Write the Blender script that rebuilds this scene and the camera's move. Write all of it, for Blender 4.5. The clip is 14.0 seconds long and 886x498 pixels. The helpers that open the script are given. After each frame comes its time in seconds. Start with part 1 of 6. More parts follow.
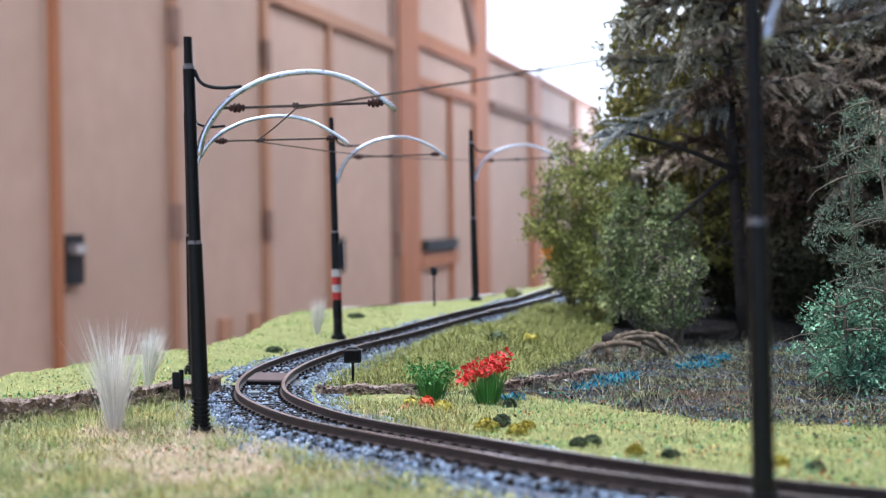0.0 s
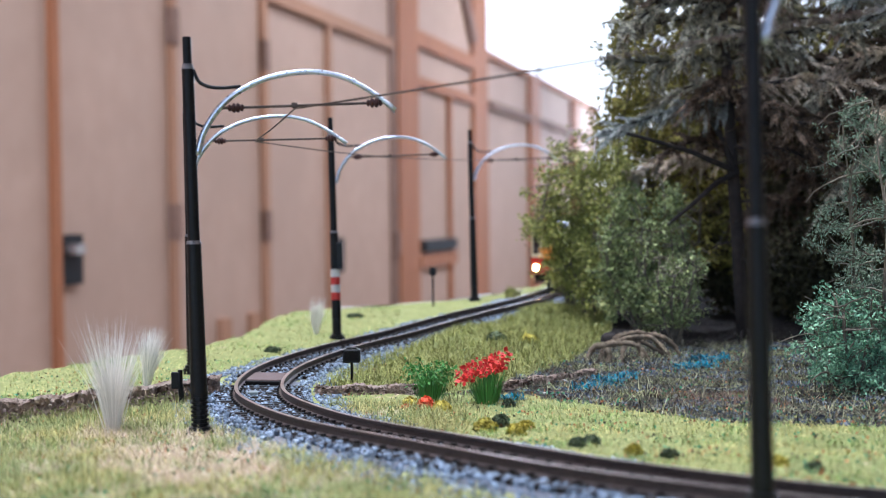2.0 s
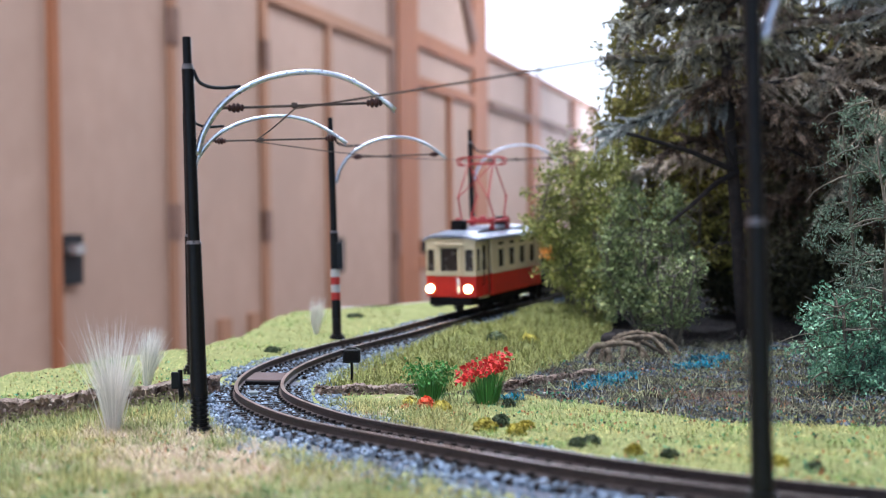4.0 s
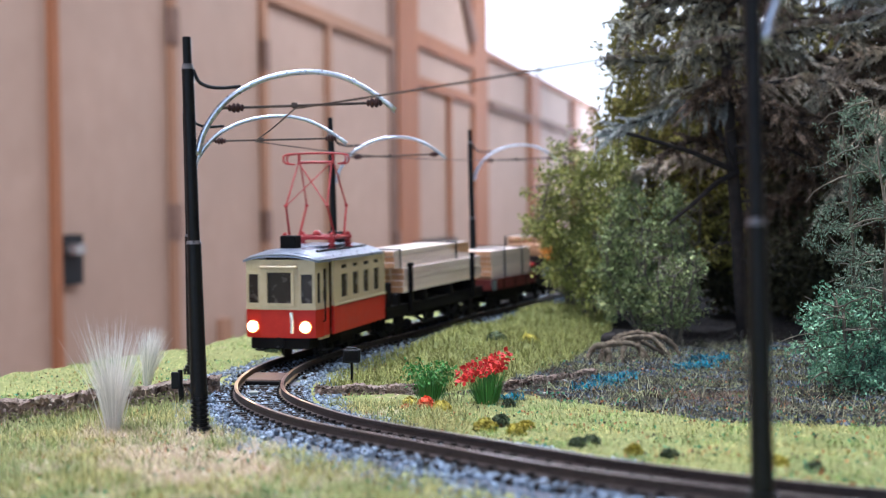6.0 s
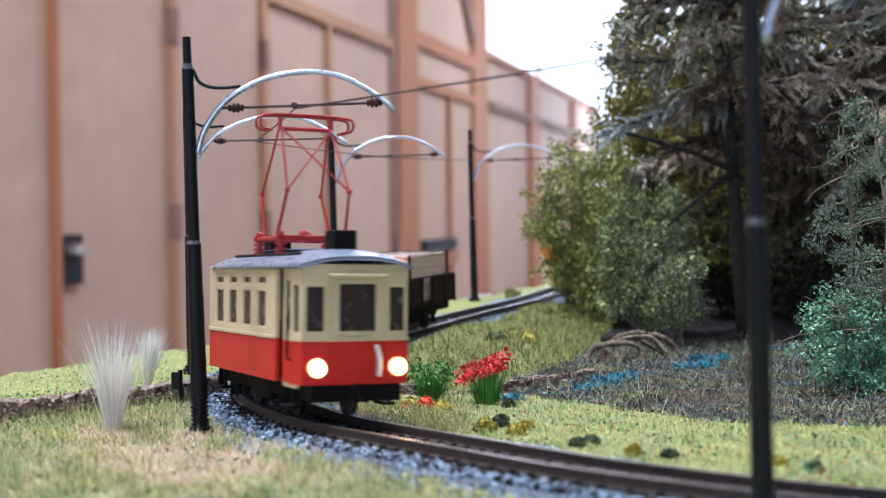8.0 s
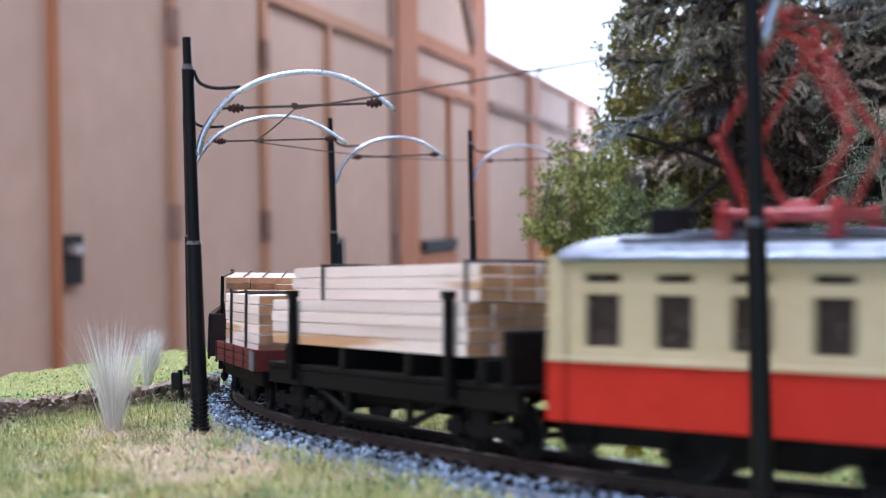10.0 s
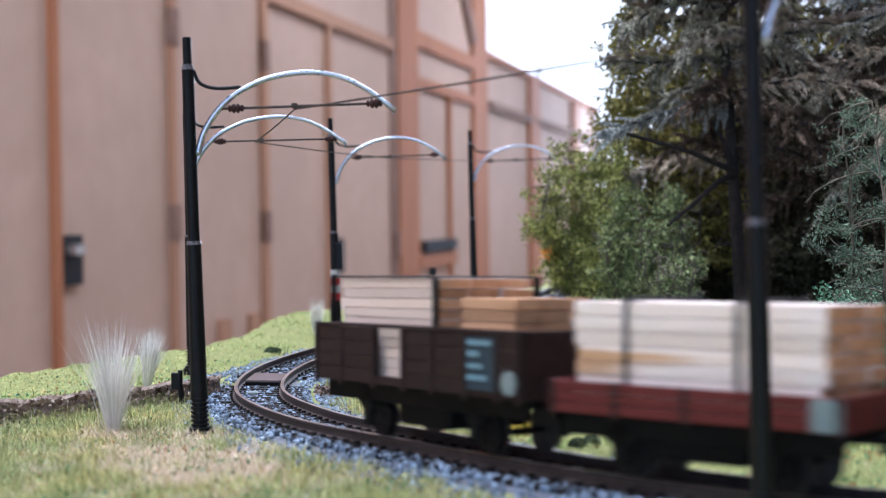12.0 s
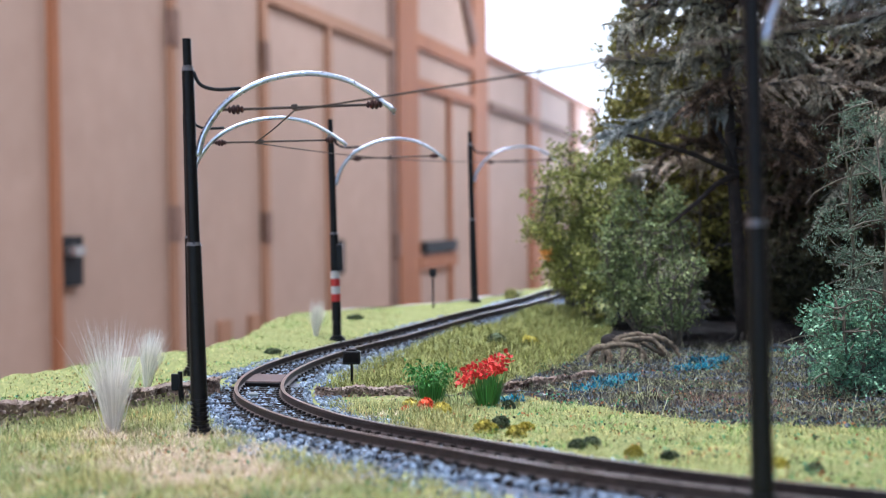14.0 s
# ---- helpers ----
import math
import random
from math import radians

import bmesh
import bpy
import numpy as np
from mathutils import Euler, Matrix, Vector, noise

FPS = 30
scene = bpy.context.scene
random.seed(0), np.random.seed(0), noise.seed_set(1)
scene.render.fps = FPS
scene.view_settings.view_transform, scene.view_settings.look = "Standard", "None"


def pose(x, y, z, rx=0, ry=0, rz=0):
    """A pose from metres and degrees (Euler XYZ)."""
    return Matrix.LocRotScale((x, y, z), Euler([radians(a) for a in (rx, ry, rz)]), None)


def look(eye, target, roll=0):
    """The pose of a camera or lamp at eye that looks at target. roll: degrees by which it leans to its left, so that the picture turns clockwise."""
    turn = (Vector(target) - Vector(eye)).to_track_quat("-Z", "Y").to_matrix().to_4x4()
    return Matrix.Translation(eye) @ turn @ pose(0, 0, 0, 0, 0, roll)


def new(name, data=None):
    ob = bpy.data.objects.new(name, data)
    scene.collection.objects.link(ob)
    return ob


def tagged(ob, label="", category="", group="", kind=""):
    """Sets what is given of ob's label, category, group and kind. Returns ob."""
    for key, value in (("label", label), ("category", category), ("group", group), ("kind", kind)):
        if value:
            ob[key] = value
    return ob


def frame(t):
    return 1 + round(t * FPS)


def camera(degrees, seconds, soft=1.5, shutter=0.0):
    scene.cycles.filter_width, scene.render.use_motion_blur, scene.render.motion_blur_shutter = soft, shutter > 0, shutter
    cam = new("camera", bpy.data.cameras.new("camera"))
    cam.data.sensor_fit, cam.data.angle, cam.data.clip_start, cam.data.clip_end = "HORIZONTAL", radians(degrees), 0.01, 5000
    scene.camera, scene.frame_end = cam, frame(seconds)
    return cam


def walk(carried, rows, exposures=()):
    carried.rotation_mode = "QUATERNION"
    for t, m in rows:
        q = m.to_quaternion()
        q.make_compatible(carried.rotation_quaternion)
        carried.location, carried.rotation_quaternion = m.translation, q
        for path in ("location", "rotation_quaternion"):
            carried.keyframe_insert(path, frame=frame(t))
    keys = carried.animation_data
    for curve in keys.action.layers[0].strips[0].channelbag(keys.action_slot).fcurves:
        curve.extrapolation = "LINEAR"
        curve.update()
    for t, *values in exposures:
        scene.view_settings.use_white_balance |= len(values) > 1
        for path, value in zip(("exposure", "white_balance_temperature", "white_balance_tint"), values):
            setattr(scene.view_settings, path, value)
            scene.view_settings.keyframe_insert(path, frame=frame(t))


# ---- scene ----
# Camera: a phone on a small stand before a narrow-gauge model railway (1:87, 12 mm gauge). All plans below are in millimetres.
MM = 0.001
EYE = (0.0, 0.0, 0.04446)


def aim(dx, dy):
    """The camera's pose, turned by a few hundredths of a degree to the side (dx) and up (dy)."""
    pitch, yaw = radians(-1.614 + dy), radians(dx)
    return look(EYE, (EYE[0] + math.sin(yaw), EYE[1] + math.cos(yaw), EYE[2] + math.tan(pitch)), -0.566)


cam = camera(36.9, 14.0, soft=0.6, shutter=0.75)
cam.data.dof.use_dof = True
cam.data.dof.focus_distance = 0.345
cam.data.dof.aperture_fstop = 24.0
walk(cam, [(0.0, aim(-0.045, 0.0)), (0.6, aim(-0.045, 0.0)), (1.6, aim(0.0, 0.0)), (8.2, aim(0.0, 0.0)), (11.0, aim(0.0, 0.02)), (13.3, aim(0.0, 0.03)), (14.0, aim(0.0, 0.07))],
     exposures=[(0.0, 0.1, 5250, 11), (3.0, 0.1, 5250, 11), (5.5, 0.07, 5250, 11), (8.2, 0.12, 5250, 11), (10.3, 0.0, 5100, 13), (11.5, 0.0, 5100, 13), (12.5, 0.0, 5200, 12), (13.5, 0.1, 5250, 11), (14.0, 0.1, 5250, 11)])

# ---- light: daylight through the hall's windows, its ceiling lights, two added wall-brightening lamps ----
world = bpy.data.worlds.new("sky")
scene.world = world
world.use_nodes = True
sky = world.node_tree.nodes.new("ShaderNodeTexSky")
sky.sky_type, sky.sun_disc, sky.sun_elevation, sky.sun_rotation = "NISHITA", False, radians(38), radians(60)
world.node_tree.links.new(sky.outputs[0], world.node_tree.nodes["Background"].inputs[0])
world.node_tree.nodes["Background"].inputs[1].default_value = 0.15


def lamp(name, where, target, wide, high, watts, colour):
    data = bpy.data.lights.new(name, "AREA")
    data.shape, data.size, data.size_y, data.energy, data.color = "RECTANGLE", wide, high, watts, colour
    ob = new(name, data)
    ob.matrix_basis = look(where, target)
    return ob


CEILING = 2.3
FLOOR = -1.25
# The last two, at y 4.8 and 7.4, are added to brighten the far wall.
for lx, ly, watts in ((-0.9, 0.2, 76), (0.9, 0.2, 18), (-0.9, 2.4, 18), (0.9, 2.4, 34), (0.6, 4.8, 50), (1.6, 7.4, 68)):
    lamp("ceiling_lamp", (lx, ly, CEILING - 0.07), (lx, ly, 0), 1.4, 0.5, watts, (1.0, 0.97, 0.95))
lamp("window_light", (2.1, 12.39, 1.175), (2.1, 0.0, 1.175), 4.58, 1.93, 230, (0.9, 0.95, 1.0))
lamp("window_light", (-1.3, -3.98, 0.8), (-1.0, 0.0, 0.5), 3.0, 1.9, 50, (0.66, 0.8, 1.0))


# ---- materials ----
def material(name, a, b, grain=400.0, rough=0.6, metal=0.0, bump=0.2, spots=None, spot_at=0.62, random_value=0.0, island=0.0, transmission=0.0, emit=None, stretch=(1, 1, 1), coarse=0.12, spec=0.4):
    """Two-scale procedural surface: a and b mixed by fine grain and broad stains, with spots, relief, and a value that varies from piece to piece."""
    m = bpy.data.materials.new(name)
    m.use_nodes = True
    n, l = m.node_tree.nodes, m.node_tree.links
    p = n["Principled BSDF"]
    co = n.new("ShaderNodeTexCoord")
    mp = n.new("ShaderNodeMapping")
    mp.inputs["Scale"].default_value = stretch
    l.new(co.outputs["Object"], mp.inputs[0])

    def noisy(scale, detail):
        t = n.new("ShaderNodeTexNoise")
        t.inputs["Scale"].default_value, t.inputs["Detail"].default_value = scale, detail
        l.new(mp.outputs[0], t.inputs["Vector"])
        return t

    def mix(fac, x, y, kind="MIX"):
        t = n.new("ShaderNodeMix")
        t.data_type, t.blend_type = "RGBA", kind
        for socket, value in ((t.inputs["Factor"], fac), (t.inputs["A"], x), (t.inputs["B"], y)):
            if isinstance(value, (int, float)):
                socket.default_value = value
            elif isinstance(value, tuple):
                socket.default_value = (*value[:3], 1)
            else:
                l.new(value, socket)
        return t.outputs["Result"]

    def ramp(src, lo, hi):
        t = n.new("ShaderNodeMapRange")
        t.inputs["From Min"].default_value, t.inputs["From Max"].default_value = lo, hi
        l.new(src, t.inputs["Value"])
        return t.outputs["Result"]

    fine, broad = noisy(grain, 5), noisy(grain * coarse, 3)
    colour = mix(ramp(fine.outputs["Fac"], 0.3, 0.7), a, b)
    colour = mix(ramp(broad.outputs["Fac"], 0.35, 0.75), colour, mix(0.65, colour, tuple(0.5 * (x + y) * 0.8 for x, y in zip(a, b))))
    if spots:
        colour = mix(ramp(noisy(grain * 0.45, 6).outputs["Fac"], spot_at, spot_at + 0.06), colour, spots)
    if random_value or island:
        if island:
            r = n.new("ShaderNodeNewGeometry").outputs["Random Per Island"]
        else:
            r = n.new("ShaderNodeObjectInfo").outputs["Random"]
        k = random_value or island
        hsv = n.new("ShaderNodeHueSaturation")
        mr = n.new("ShaderNodeMapRange")
        mr.inputs["To Min"].default_value, mr.inputs["To Max"].default_value = 1 - k, 1 + k
        l.new(r, mr.inputs["Value"])
        if island:
            # a second value of each piece's own picks its hue between the two colours
            tw = n.new("ShaderNodeMath")
            tw.operation = "MULTIPLY"
            tw.inputs[1].default_value = 7.31
            l.new(r, tw.inputs[0])
            fr = n.new("ShaderNodeMath")
            fr.operation = "FRACT"
            l.new(tw.outputs[0], fr.inputs[0])
            colour = mix(0.75, colour, mix(fr.outputs[0], a, b))
        l.new(mr.outputs["Result"], hsv.inputs["Value"])
        l.new(colour, hsv.inputs["Color"])
        colour = hsv.outputs["Color"]
    l.new(colour, p.inputs["Base Color"])
    p.inputs["Metallic"].default_value = metal
    p.inputs["Specular IOR Level"].default_value = spec
    rr = n.new("ShaderNodeMapRange")
    rr.inputs["To Min"].default_value, rr.inputs["To Max"].default_value = max(0.03, rough - 0.12), min(1.0, rough + 0.12)
    l.new(fine.outputs["Fac"], rr.inputs["Value"])
    l.new(rr.outputs["Result"], p.inputs["Roughness"])
    if bump:
        bp = n.new("ShaderNodeBump")
        bp.inputs["Strength"].default_value, bp.inputs["Distance"].default_value = bump, 0.35 / grain
        l.new(fine.outputs["Fac"], bp.inputs["Height"])
        l.new(bp.outputs["Normal"], p.inputs["Normal"])
    p.inputs["Transmission Weight"].default_value = transmission
    if emit:
        p.inputs["Emission Color"].default_value = (*emit[:3], 1)
        p.inputs["Emission Strength"].default_value = emit[3]
    return m


M_MAST = material("black_painted_brass", (0.004, 0.004, 0.005), (0.009, 0.0085, 0.009), 900, 0.42, 0.0, 0.15, spec=0.2)
# brighter grey metal for the collar rings of the masts
M_COLLAR = material("bright_collar_edge", (0.12, 0.12, 0.13), (0.3, 0.3, 0.32), 1200, 0.3, 0.8)
M_MOSS = material("moss_fibre", (0.15, 0.165, 0.045), (0.42, 0.41, 0.14), 90, 0.85, island=0.5, spec=0.2)
M_SILVER = material("bare_nickel_silver_wire", (0.42, 0.44, 0.5), (0.58, 0.6, 0.66), 1500, 0.3, 1.0, 0.1)
M_INSULATOR = material("brown_insulator", (0.07, 0.028, 0.024), (0.035, 0.015, 0.014), 1200, 0.6, spec=0.25)
M_WIRE = material("dark_bronze_wire", (0.05, 0.035, 0.028), (0.09, 0.06, 0.045), 1500, 0.5, 0.5)
M_BAND_RED = material("red_band_paint", (0.45, 0.03, 0.02), (0.3, 0.02, 0.02), 900, 0.5)
M_BAND_WHITE = material("white_band_paint", (0.52, 0.5, 0.48), (0.38, 0.36, 0.35), 900, 0.5)
M_RAIL = material("weathered_rail", (0.042, 0.031, 0.027), (0.08, 0.06, 0.052), 700, 0.55, 0.3, 0.3)
M_RAILHEAD = material("polished_railhead", (0.3, 0.25, 0.22), (0.42, 0.37, 0.34), 900, 0.32, 0.9, 0.1)
M_SLEEPER = material("black_plastic_sleeper", (0.01, 0.0085, 0.0085), (0.026, 0.022, 0.02), 900, 0.75, spec=0.15, random_value=0.3)
M_BALLAST = material("blue_grey_ballast", (0.085, 0.115, 0.165), (0.32, 0.385, 0.48), 1500, 0.75, island=0.65)
M_BED = material("glued_ballast_bed", (0.11, 0.115, 0.14), (0.2, 0.21, 0.25), 900, 0.9, bump=0.6)
M_BROWNPLATE = material("brown_crossing_plate", (0.08, 0.05, 0.045), (0.13, 0.085, 0.075), 500, 0.6)
M_CREAM = material("cream_car_enamel", (0.58, 0.46, 0.27), (0.64, 0.53, 0.34), 600, 0.42, bump=0.05)
M_RED = material("red_car_enamel", (0.52, 0.022, 0.012), (0.58, 0.032, 0.016), 600, 0.45, bump=0.05, spec=0.25)
M_ROOF = material("silver_grey_roof_paint", (0.2, 0.23, 0.3), (0.28, 0.31, 0.38), 500, 0.3, 0.2, bump=0.1)
M_PANTO = material("carmine_pantograph_paint", (0.33, 0.018, 0.02), (0.42, 0.03, 0.03), 900, 0.4)
M_UNDER = material("black_underframe", (0.004, 0.0035, 0.0035), (0.011, 0.009, 0.008), 600, 0.7, spec=0.12)
M_WHEEL = material("dark_steel_wheel", (0.007, 0.006, 0.006), (0.016, 0.013, 0.012), 600, 0.6, 0.1, spec=0.2)
M_TYRE = material("bright_wheel_tyre", (0.06, 0.055, 0.05), (0.1, 0.09, 0.085), 600, 0.45, 0.6)
M_GLASS = material("window_glazing", (0.05, 0.036, 0.03), (0.075, 0.055, 0.045), 300, 0.25, bump=0.0, transmission=0.3, spec=0.12)
M_INTERIOR = material("brown_interior", (0.10, 0.06, 0.035), (0.16, 0.10, 0.06), 400, 0.7)
M_LIGHT = material("lit_headlamp_lens", (0.9, 0.8, 0.6), (0.9, 0.8, 0.6), 300, 0.3, emit=(1.0, 0.6, 0.24, 110.0))
# Weak orange emission that imitates the halo round a lit headlamp.
M_HALO = material("lamp_halo_glow", (0.9, 0.7, 0.4), (0.9, 0.7, 0.4), 300, 0.3, emit=(1.0, 0.34, 0.06, 2.2))
M_CONCRETE = material("pale_path", (0.3, 0.27, 0.24), (0.42, 0.38, 0.34), 300, 0.9)
M_WHITE = material("white_plastic", (0.75, 0.74, 0.72), (0.66, 0.65, 0.63), 600, 0.45)
M_GONDOLA = material("brown_wagon_paint", (0.018, 0.01, 0.009), (0.034, 0.019, 0.017), 500, 0.6, spec=0.15)
M_OXIDE = material("oxide_red_wagon_paint", (0.09, 0.017, 0.015), (0.14, 0.03, 0.025), 500, 0.6, spec=0.15)
M_PANEL = material("blue_black_lettered_panel", (0.014, 0.03, 0.045), (0.025, 0.045, 0.062), 500, 0.5)
M_LETTER = material("pale_blue_lettering", (0.16, 0.28, 0.33), (0.22, 0.34, 0.4), 700, 0.6)
M_GREYPLATE = material("grey_green_plate", (0.16, 0.2, 0.2), (0.22, 0.26, 0.25), 500, 0.55)
M_LUMBER = material("pale_basswood", (0.73, 0.58, 0.48), (0.89, 0.77, 0.69), 260, 0.65, random_value=0.12, stretch=(0.08, 1, 1), bump=0.25, spots=(0.5, 0.29, 0.15), spot_at=0.6)
M_LUMBER_END = material("sawn_tan_wood", (0.4, 0.2, 0.09), (0.6, 0.35, 0.19), 320, 0.75, random_value=0.2, stretch=(0.15, 1, 1), bump=0.3)
M_LUMBER_BROWN = material("brownish_board", (0.6, 0.45, 0.35), (0.78, 0.62, 0.52), 260, 0.7, random_value=0.15, stretch=(0.08, 1, 1), bump=0.3)
M_FLOCK_GREEN = material("sea_green_flock", (0.05, 0.22, 0.1), (0.14, 0.36, 0.2), 200, 0.9, island=0.4)
M_FLOCK_RUST = material("rust_orange_flock", (0.3, 0.1, 0.035), (0.55, 0.26, 0.12), 200, 0.9, island=0.4)
M_FLOCK_DARK = material("dark_flock", (0.025, 0.03, 0.015), (0.07, 0.065, 0.04), 200, 0.9, island=0.4)
M_STRAP = material("black_strap", (0.015, 0.014, 0.014), (0.03, 0.028, 0.028), 800, 0.7)


def turf_material():
    """Turf scatter that gives way to woodland soil and dry straw where the ground's masks say so, with ragged borders."""
    m = material("scatter_turf", (0.14, 0.17, 0.05), (0.42, 0.42, 0.17), 900, 0.95, bump=1.0, spots=(0.11, 0.13, 0.04), spot_at=0.68, coarse=0.16, spec=0.1)
    n, l = m.node_tree.nodes, m.node_tree.links
    p = n["Principled BSDF"]
    colour = p.inputs["Base Color"].links[0].from_socket
    co = n.new("ShaderNodeTexCoord")
    for name, c1, c2, grain in (("straw", (0.42, 0.31, 0.2), (0.58, 0.46, 0.33), 500.0), ("soil", (0.012, 0.012, 0.014), (0.06, 0.052, 0.046), 700.0)):
        at = n.new("ShaderNodeAttribute")
        at.attribute_name = name
        rag = n.new("ShaderNodeTexNoise")
        rag.inputs["Scale"].default_value, rag.inputs["Detail"].default_value = 260.0, 6
        l.new(co.outputs["Object"], rag.inputs["Vector"])
        add = n.new("ShaderNodeMath")
        add.operation = "ADD"
        l.new(at.outputs["Fac"], add.inputs[0])
        l.new(rag.outputs["Fac"], add.inputs[1])
        step = n.new("ShaderNodeMapRange")
        step.inputs["From Min"].default_value, step.inputs["From Max"].default_value = 0.95, 1.1
        l.new(add.outputs[0], step.inputs["Value"])
        fine = n.new("ShaderNodeTexNoise")
        fine.inputs["Scale"].default_value, fine.inputs["Detail"].default_value = grain, 6
        l.new(co.outputs["Object"], fine.inputs["Vector"])
        inner = n.new("ShaderNodeMix")
        inner.data_type = "RGBA"
        inner.inputs["A"].default_value, inner.inputs["B"].default_value = (*c1, 1), (*c2, 1)
        fr = n.new("ShaderNodeMapRange")
        fr.inputs["From Min"].default_value, fr.inputs["From Max"].default_value = 0.35, 0.7
        l.new(fine.outputs["Fac"], fr.inputs["Value"])
        l.new(fr.outputs["Result"], inner.inputs["Factor"])
        mx = n.new("ShaderNodeMix")
        mx.data_type = "RGBA"
        l.new(step.outputs["Result"], mx.inputs["Factor"])
        l.new(colour, mx.inputs["A"])
        l.new(inner.outputs["Result"], mx.inputs["B"])
        colour = mx.outputs["Result"]
    l.new(colour, p.inputs["Base Color"])
    return m


M_LAWN = turf_material()
M_BLADE = material("yellow_green_fibre", (0.2, 0.22, 0.055), (0.64, 0.54, 0.23), 90, 0.75, island=0.5, spec=0.2)
M_BLADE_DARK = material("mid_green_fibre", (0.16, 0.21, 0.07), (0.46, 0.45, 0.2), 90, 0.75, island=0.5, spec=0.2)
M_BLADE_FRESH = material("fresh_green_fibre", (0.1, 0.22, 0.05), (0.36, 0.45, 0.14), 90, 0.75, island=0.5, spec=0.2)
M_STRAW = material("straw_fibre", (0.42, 0.31, 0.2), (0.75, 0.63, 0.48), 90, 0.8, island=0.35, spec=0.2)
M_LITTER = material("forest_litter_fibre", (0.08, 0.085, 0.045), (0.44, 0.42, 0.27), 90, 0.85, island=0.6, spec=0.2)
M_TEAL = material("teal_scatter", (0.006, 0.08, 0.14), (0.015, 0.26, 0.36), 300, 0.7, island=0.5)
M_SLATE = material("slate_crumb", (0.03, 0.04, 0.06), (0.2, 0.23, 0.29), 300, 0.8, island=0.5)
M_RUSSET = material("russet_needle", (0.06, 0.025, 0.018), (0.24, 0.12, 0.085), 90, 0.8, island=0.5)
M_AMBER = material("amber_leaf", (0.5, 0.2, 0.03), (0.7, 0.33, 0.06), 200, 0.6, island=0.3)
M_STONE = material("cork_bark_edge", (0.13, 0.07, 0.045), (0.46, 0.37, 0.31), 420, 0.9, bump=0.9, spots=(0.05, 0.028, 0.02), spot_at=0.55)
M_BRISTLE = material("pale_bristle", (0.78, 0.73, 0.66), (0.92, 0.89, 0.85), 90, 0.4, island=0.25)
M_BARK = material("dark_bark", (0.018, 0.014, 0.012), (0.045, 0.034, 0.028), 350, 0.9, bump=0.8)
M_TWIG = material("grey_twig", (0.06, 0.05, 0.035), (0.24, 0.2, 0.15), 350, 0.85)
M_ROOT = material("grey_brown_root", (0.06, 0.042, 0.027), (0.24, 0.185, 0.12), 600, 0.85, bump=1.0)
M_LEAF_LIGHT = material("light_green_leaf", (0.1, 0.125, 0.02), (0.46, 0.44, 0.12), 200, 0.5, island=0.5, spec=0.3, coarse=0.4)
M_LEAF_OLIVE = material("olive_leaf", (0.08, 0.076, 0.014), (0.36, 0.31, 0.07), 160, 0.7, island=0.5, spec=0.3)
M_FIR = material("dull_conifer_spray", (0.045, 0.043, 0.028), (0.5, 0.46, 0.34), 160, 0.5, island=0.45, spec=0.35, coarse=0.5)
M_FIR_PALE = material("frosted_conifer_spray", (0.1, 0.11, 0.1), (0.56, 0.57, 0.52), 160, 0.5, island=0.35, spec=0.35, coarse=0.5)
M_FIR_DRY = material("dry_brown_spray", (0.02, 0.014, 0.009), (0.19, 0.13, 0.085), 160, 0.7, island=0.5, spec=0.2, coarse=0.5)
M_FIR_CREAM = material("bleached_cream_spray", (0.2, 0.15, 0.1), (0.75, 0.63, 0.48), 160, 0.7, island=0.4, spec=0.25, coarse=0.5)
M_LEAF_GREY = material("grey_green_leaf", (0.07, 0.1, 0.03), (0.42, 0.47, 0.19), 200, 0.5, island=0.5, spec=0.35, coarse=0.4)
# Leaf colour darkened to hold the canopy's shade deep in the wood.
M_LEAF_SHADED = material("shaded_deep_leaf", (0.03, 0.026, 0.014), (0.085, 0.075, 0.035), 160, 0.7, island=0.5, spec=0.15, coarse=0.4)
M_SPRIG = material("pale_sprig_leaf", (0.045, 0.08, 0.045), (0.3, 0.38, 0.26), 200, 0.5, island=0.4, spec=0.35, coarse=0.4)
M_JADE = material("jade_green_leaf", (0.045, 0.15, 0.075), (0.36, 0.58, 0.36), 200, 0.5, island=0.5, spec=0.35, coarse=0.4)
M_RED_FLOWER = material("red_flower", (0.6, 0.02, 0.02), (0.7, 0.05, 0.035), 300, 0.6, island=0.3)
M_ORANGE = material("orange_red_foam", (0.75, 0.09, 0.03), (0.8, 0.13, 0.05), 300, 0.8, island=0.3)
M_YELLOW_FOAM = material("olive_yellow_foam", (0.30, 0.25, 0.03), (0.42, 0.35, 0.05), 300, 0.85, island=0.4)
M_DARK_FOAM = material("dark_green_foam", (0.05, 0.07, 0.035), (0.09, 0.11, 0.05), 300, 0.85, island=0.4)
M_GREEN_LEAF = material("bright_green_leaf", (0.06, 0.2, 0.035), (0.1, 0.28, 0.06), 200, 0.6, island=0.4)
M_PLY = material("plywood_edge", (0.5, 0.42, 0.34), (0.6, 0.52, 0.43), 60, 0.7)
M_WALL = material("beige_door_veneer", (0.42, 0.29, 0.22), (0.46, 0.325, 0.25), 12, 0.8, bump=0.05, spec=0.15)
M_PINE = material("orange_pine_frame", (0.31, 0.125, 0.06), (0.39, 0.17, 0.083), 14, 0.75, spec=0.15, stretch=(1, 1, 0.12), bump=0.1)
M_HINGE = material("dark_hinge_brown", (0.2, 0.125, 0.095), (0.26, 0.165, 0.125), 30, 0.85, spec=0.1)
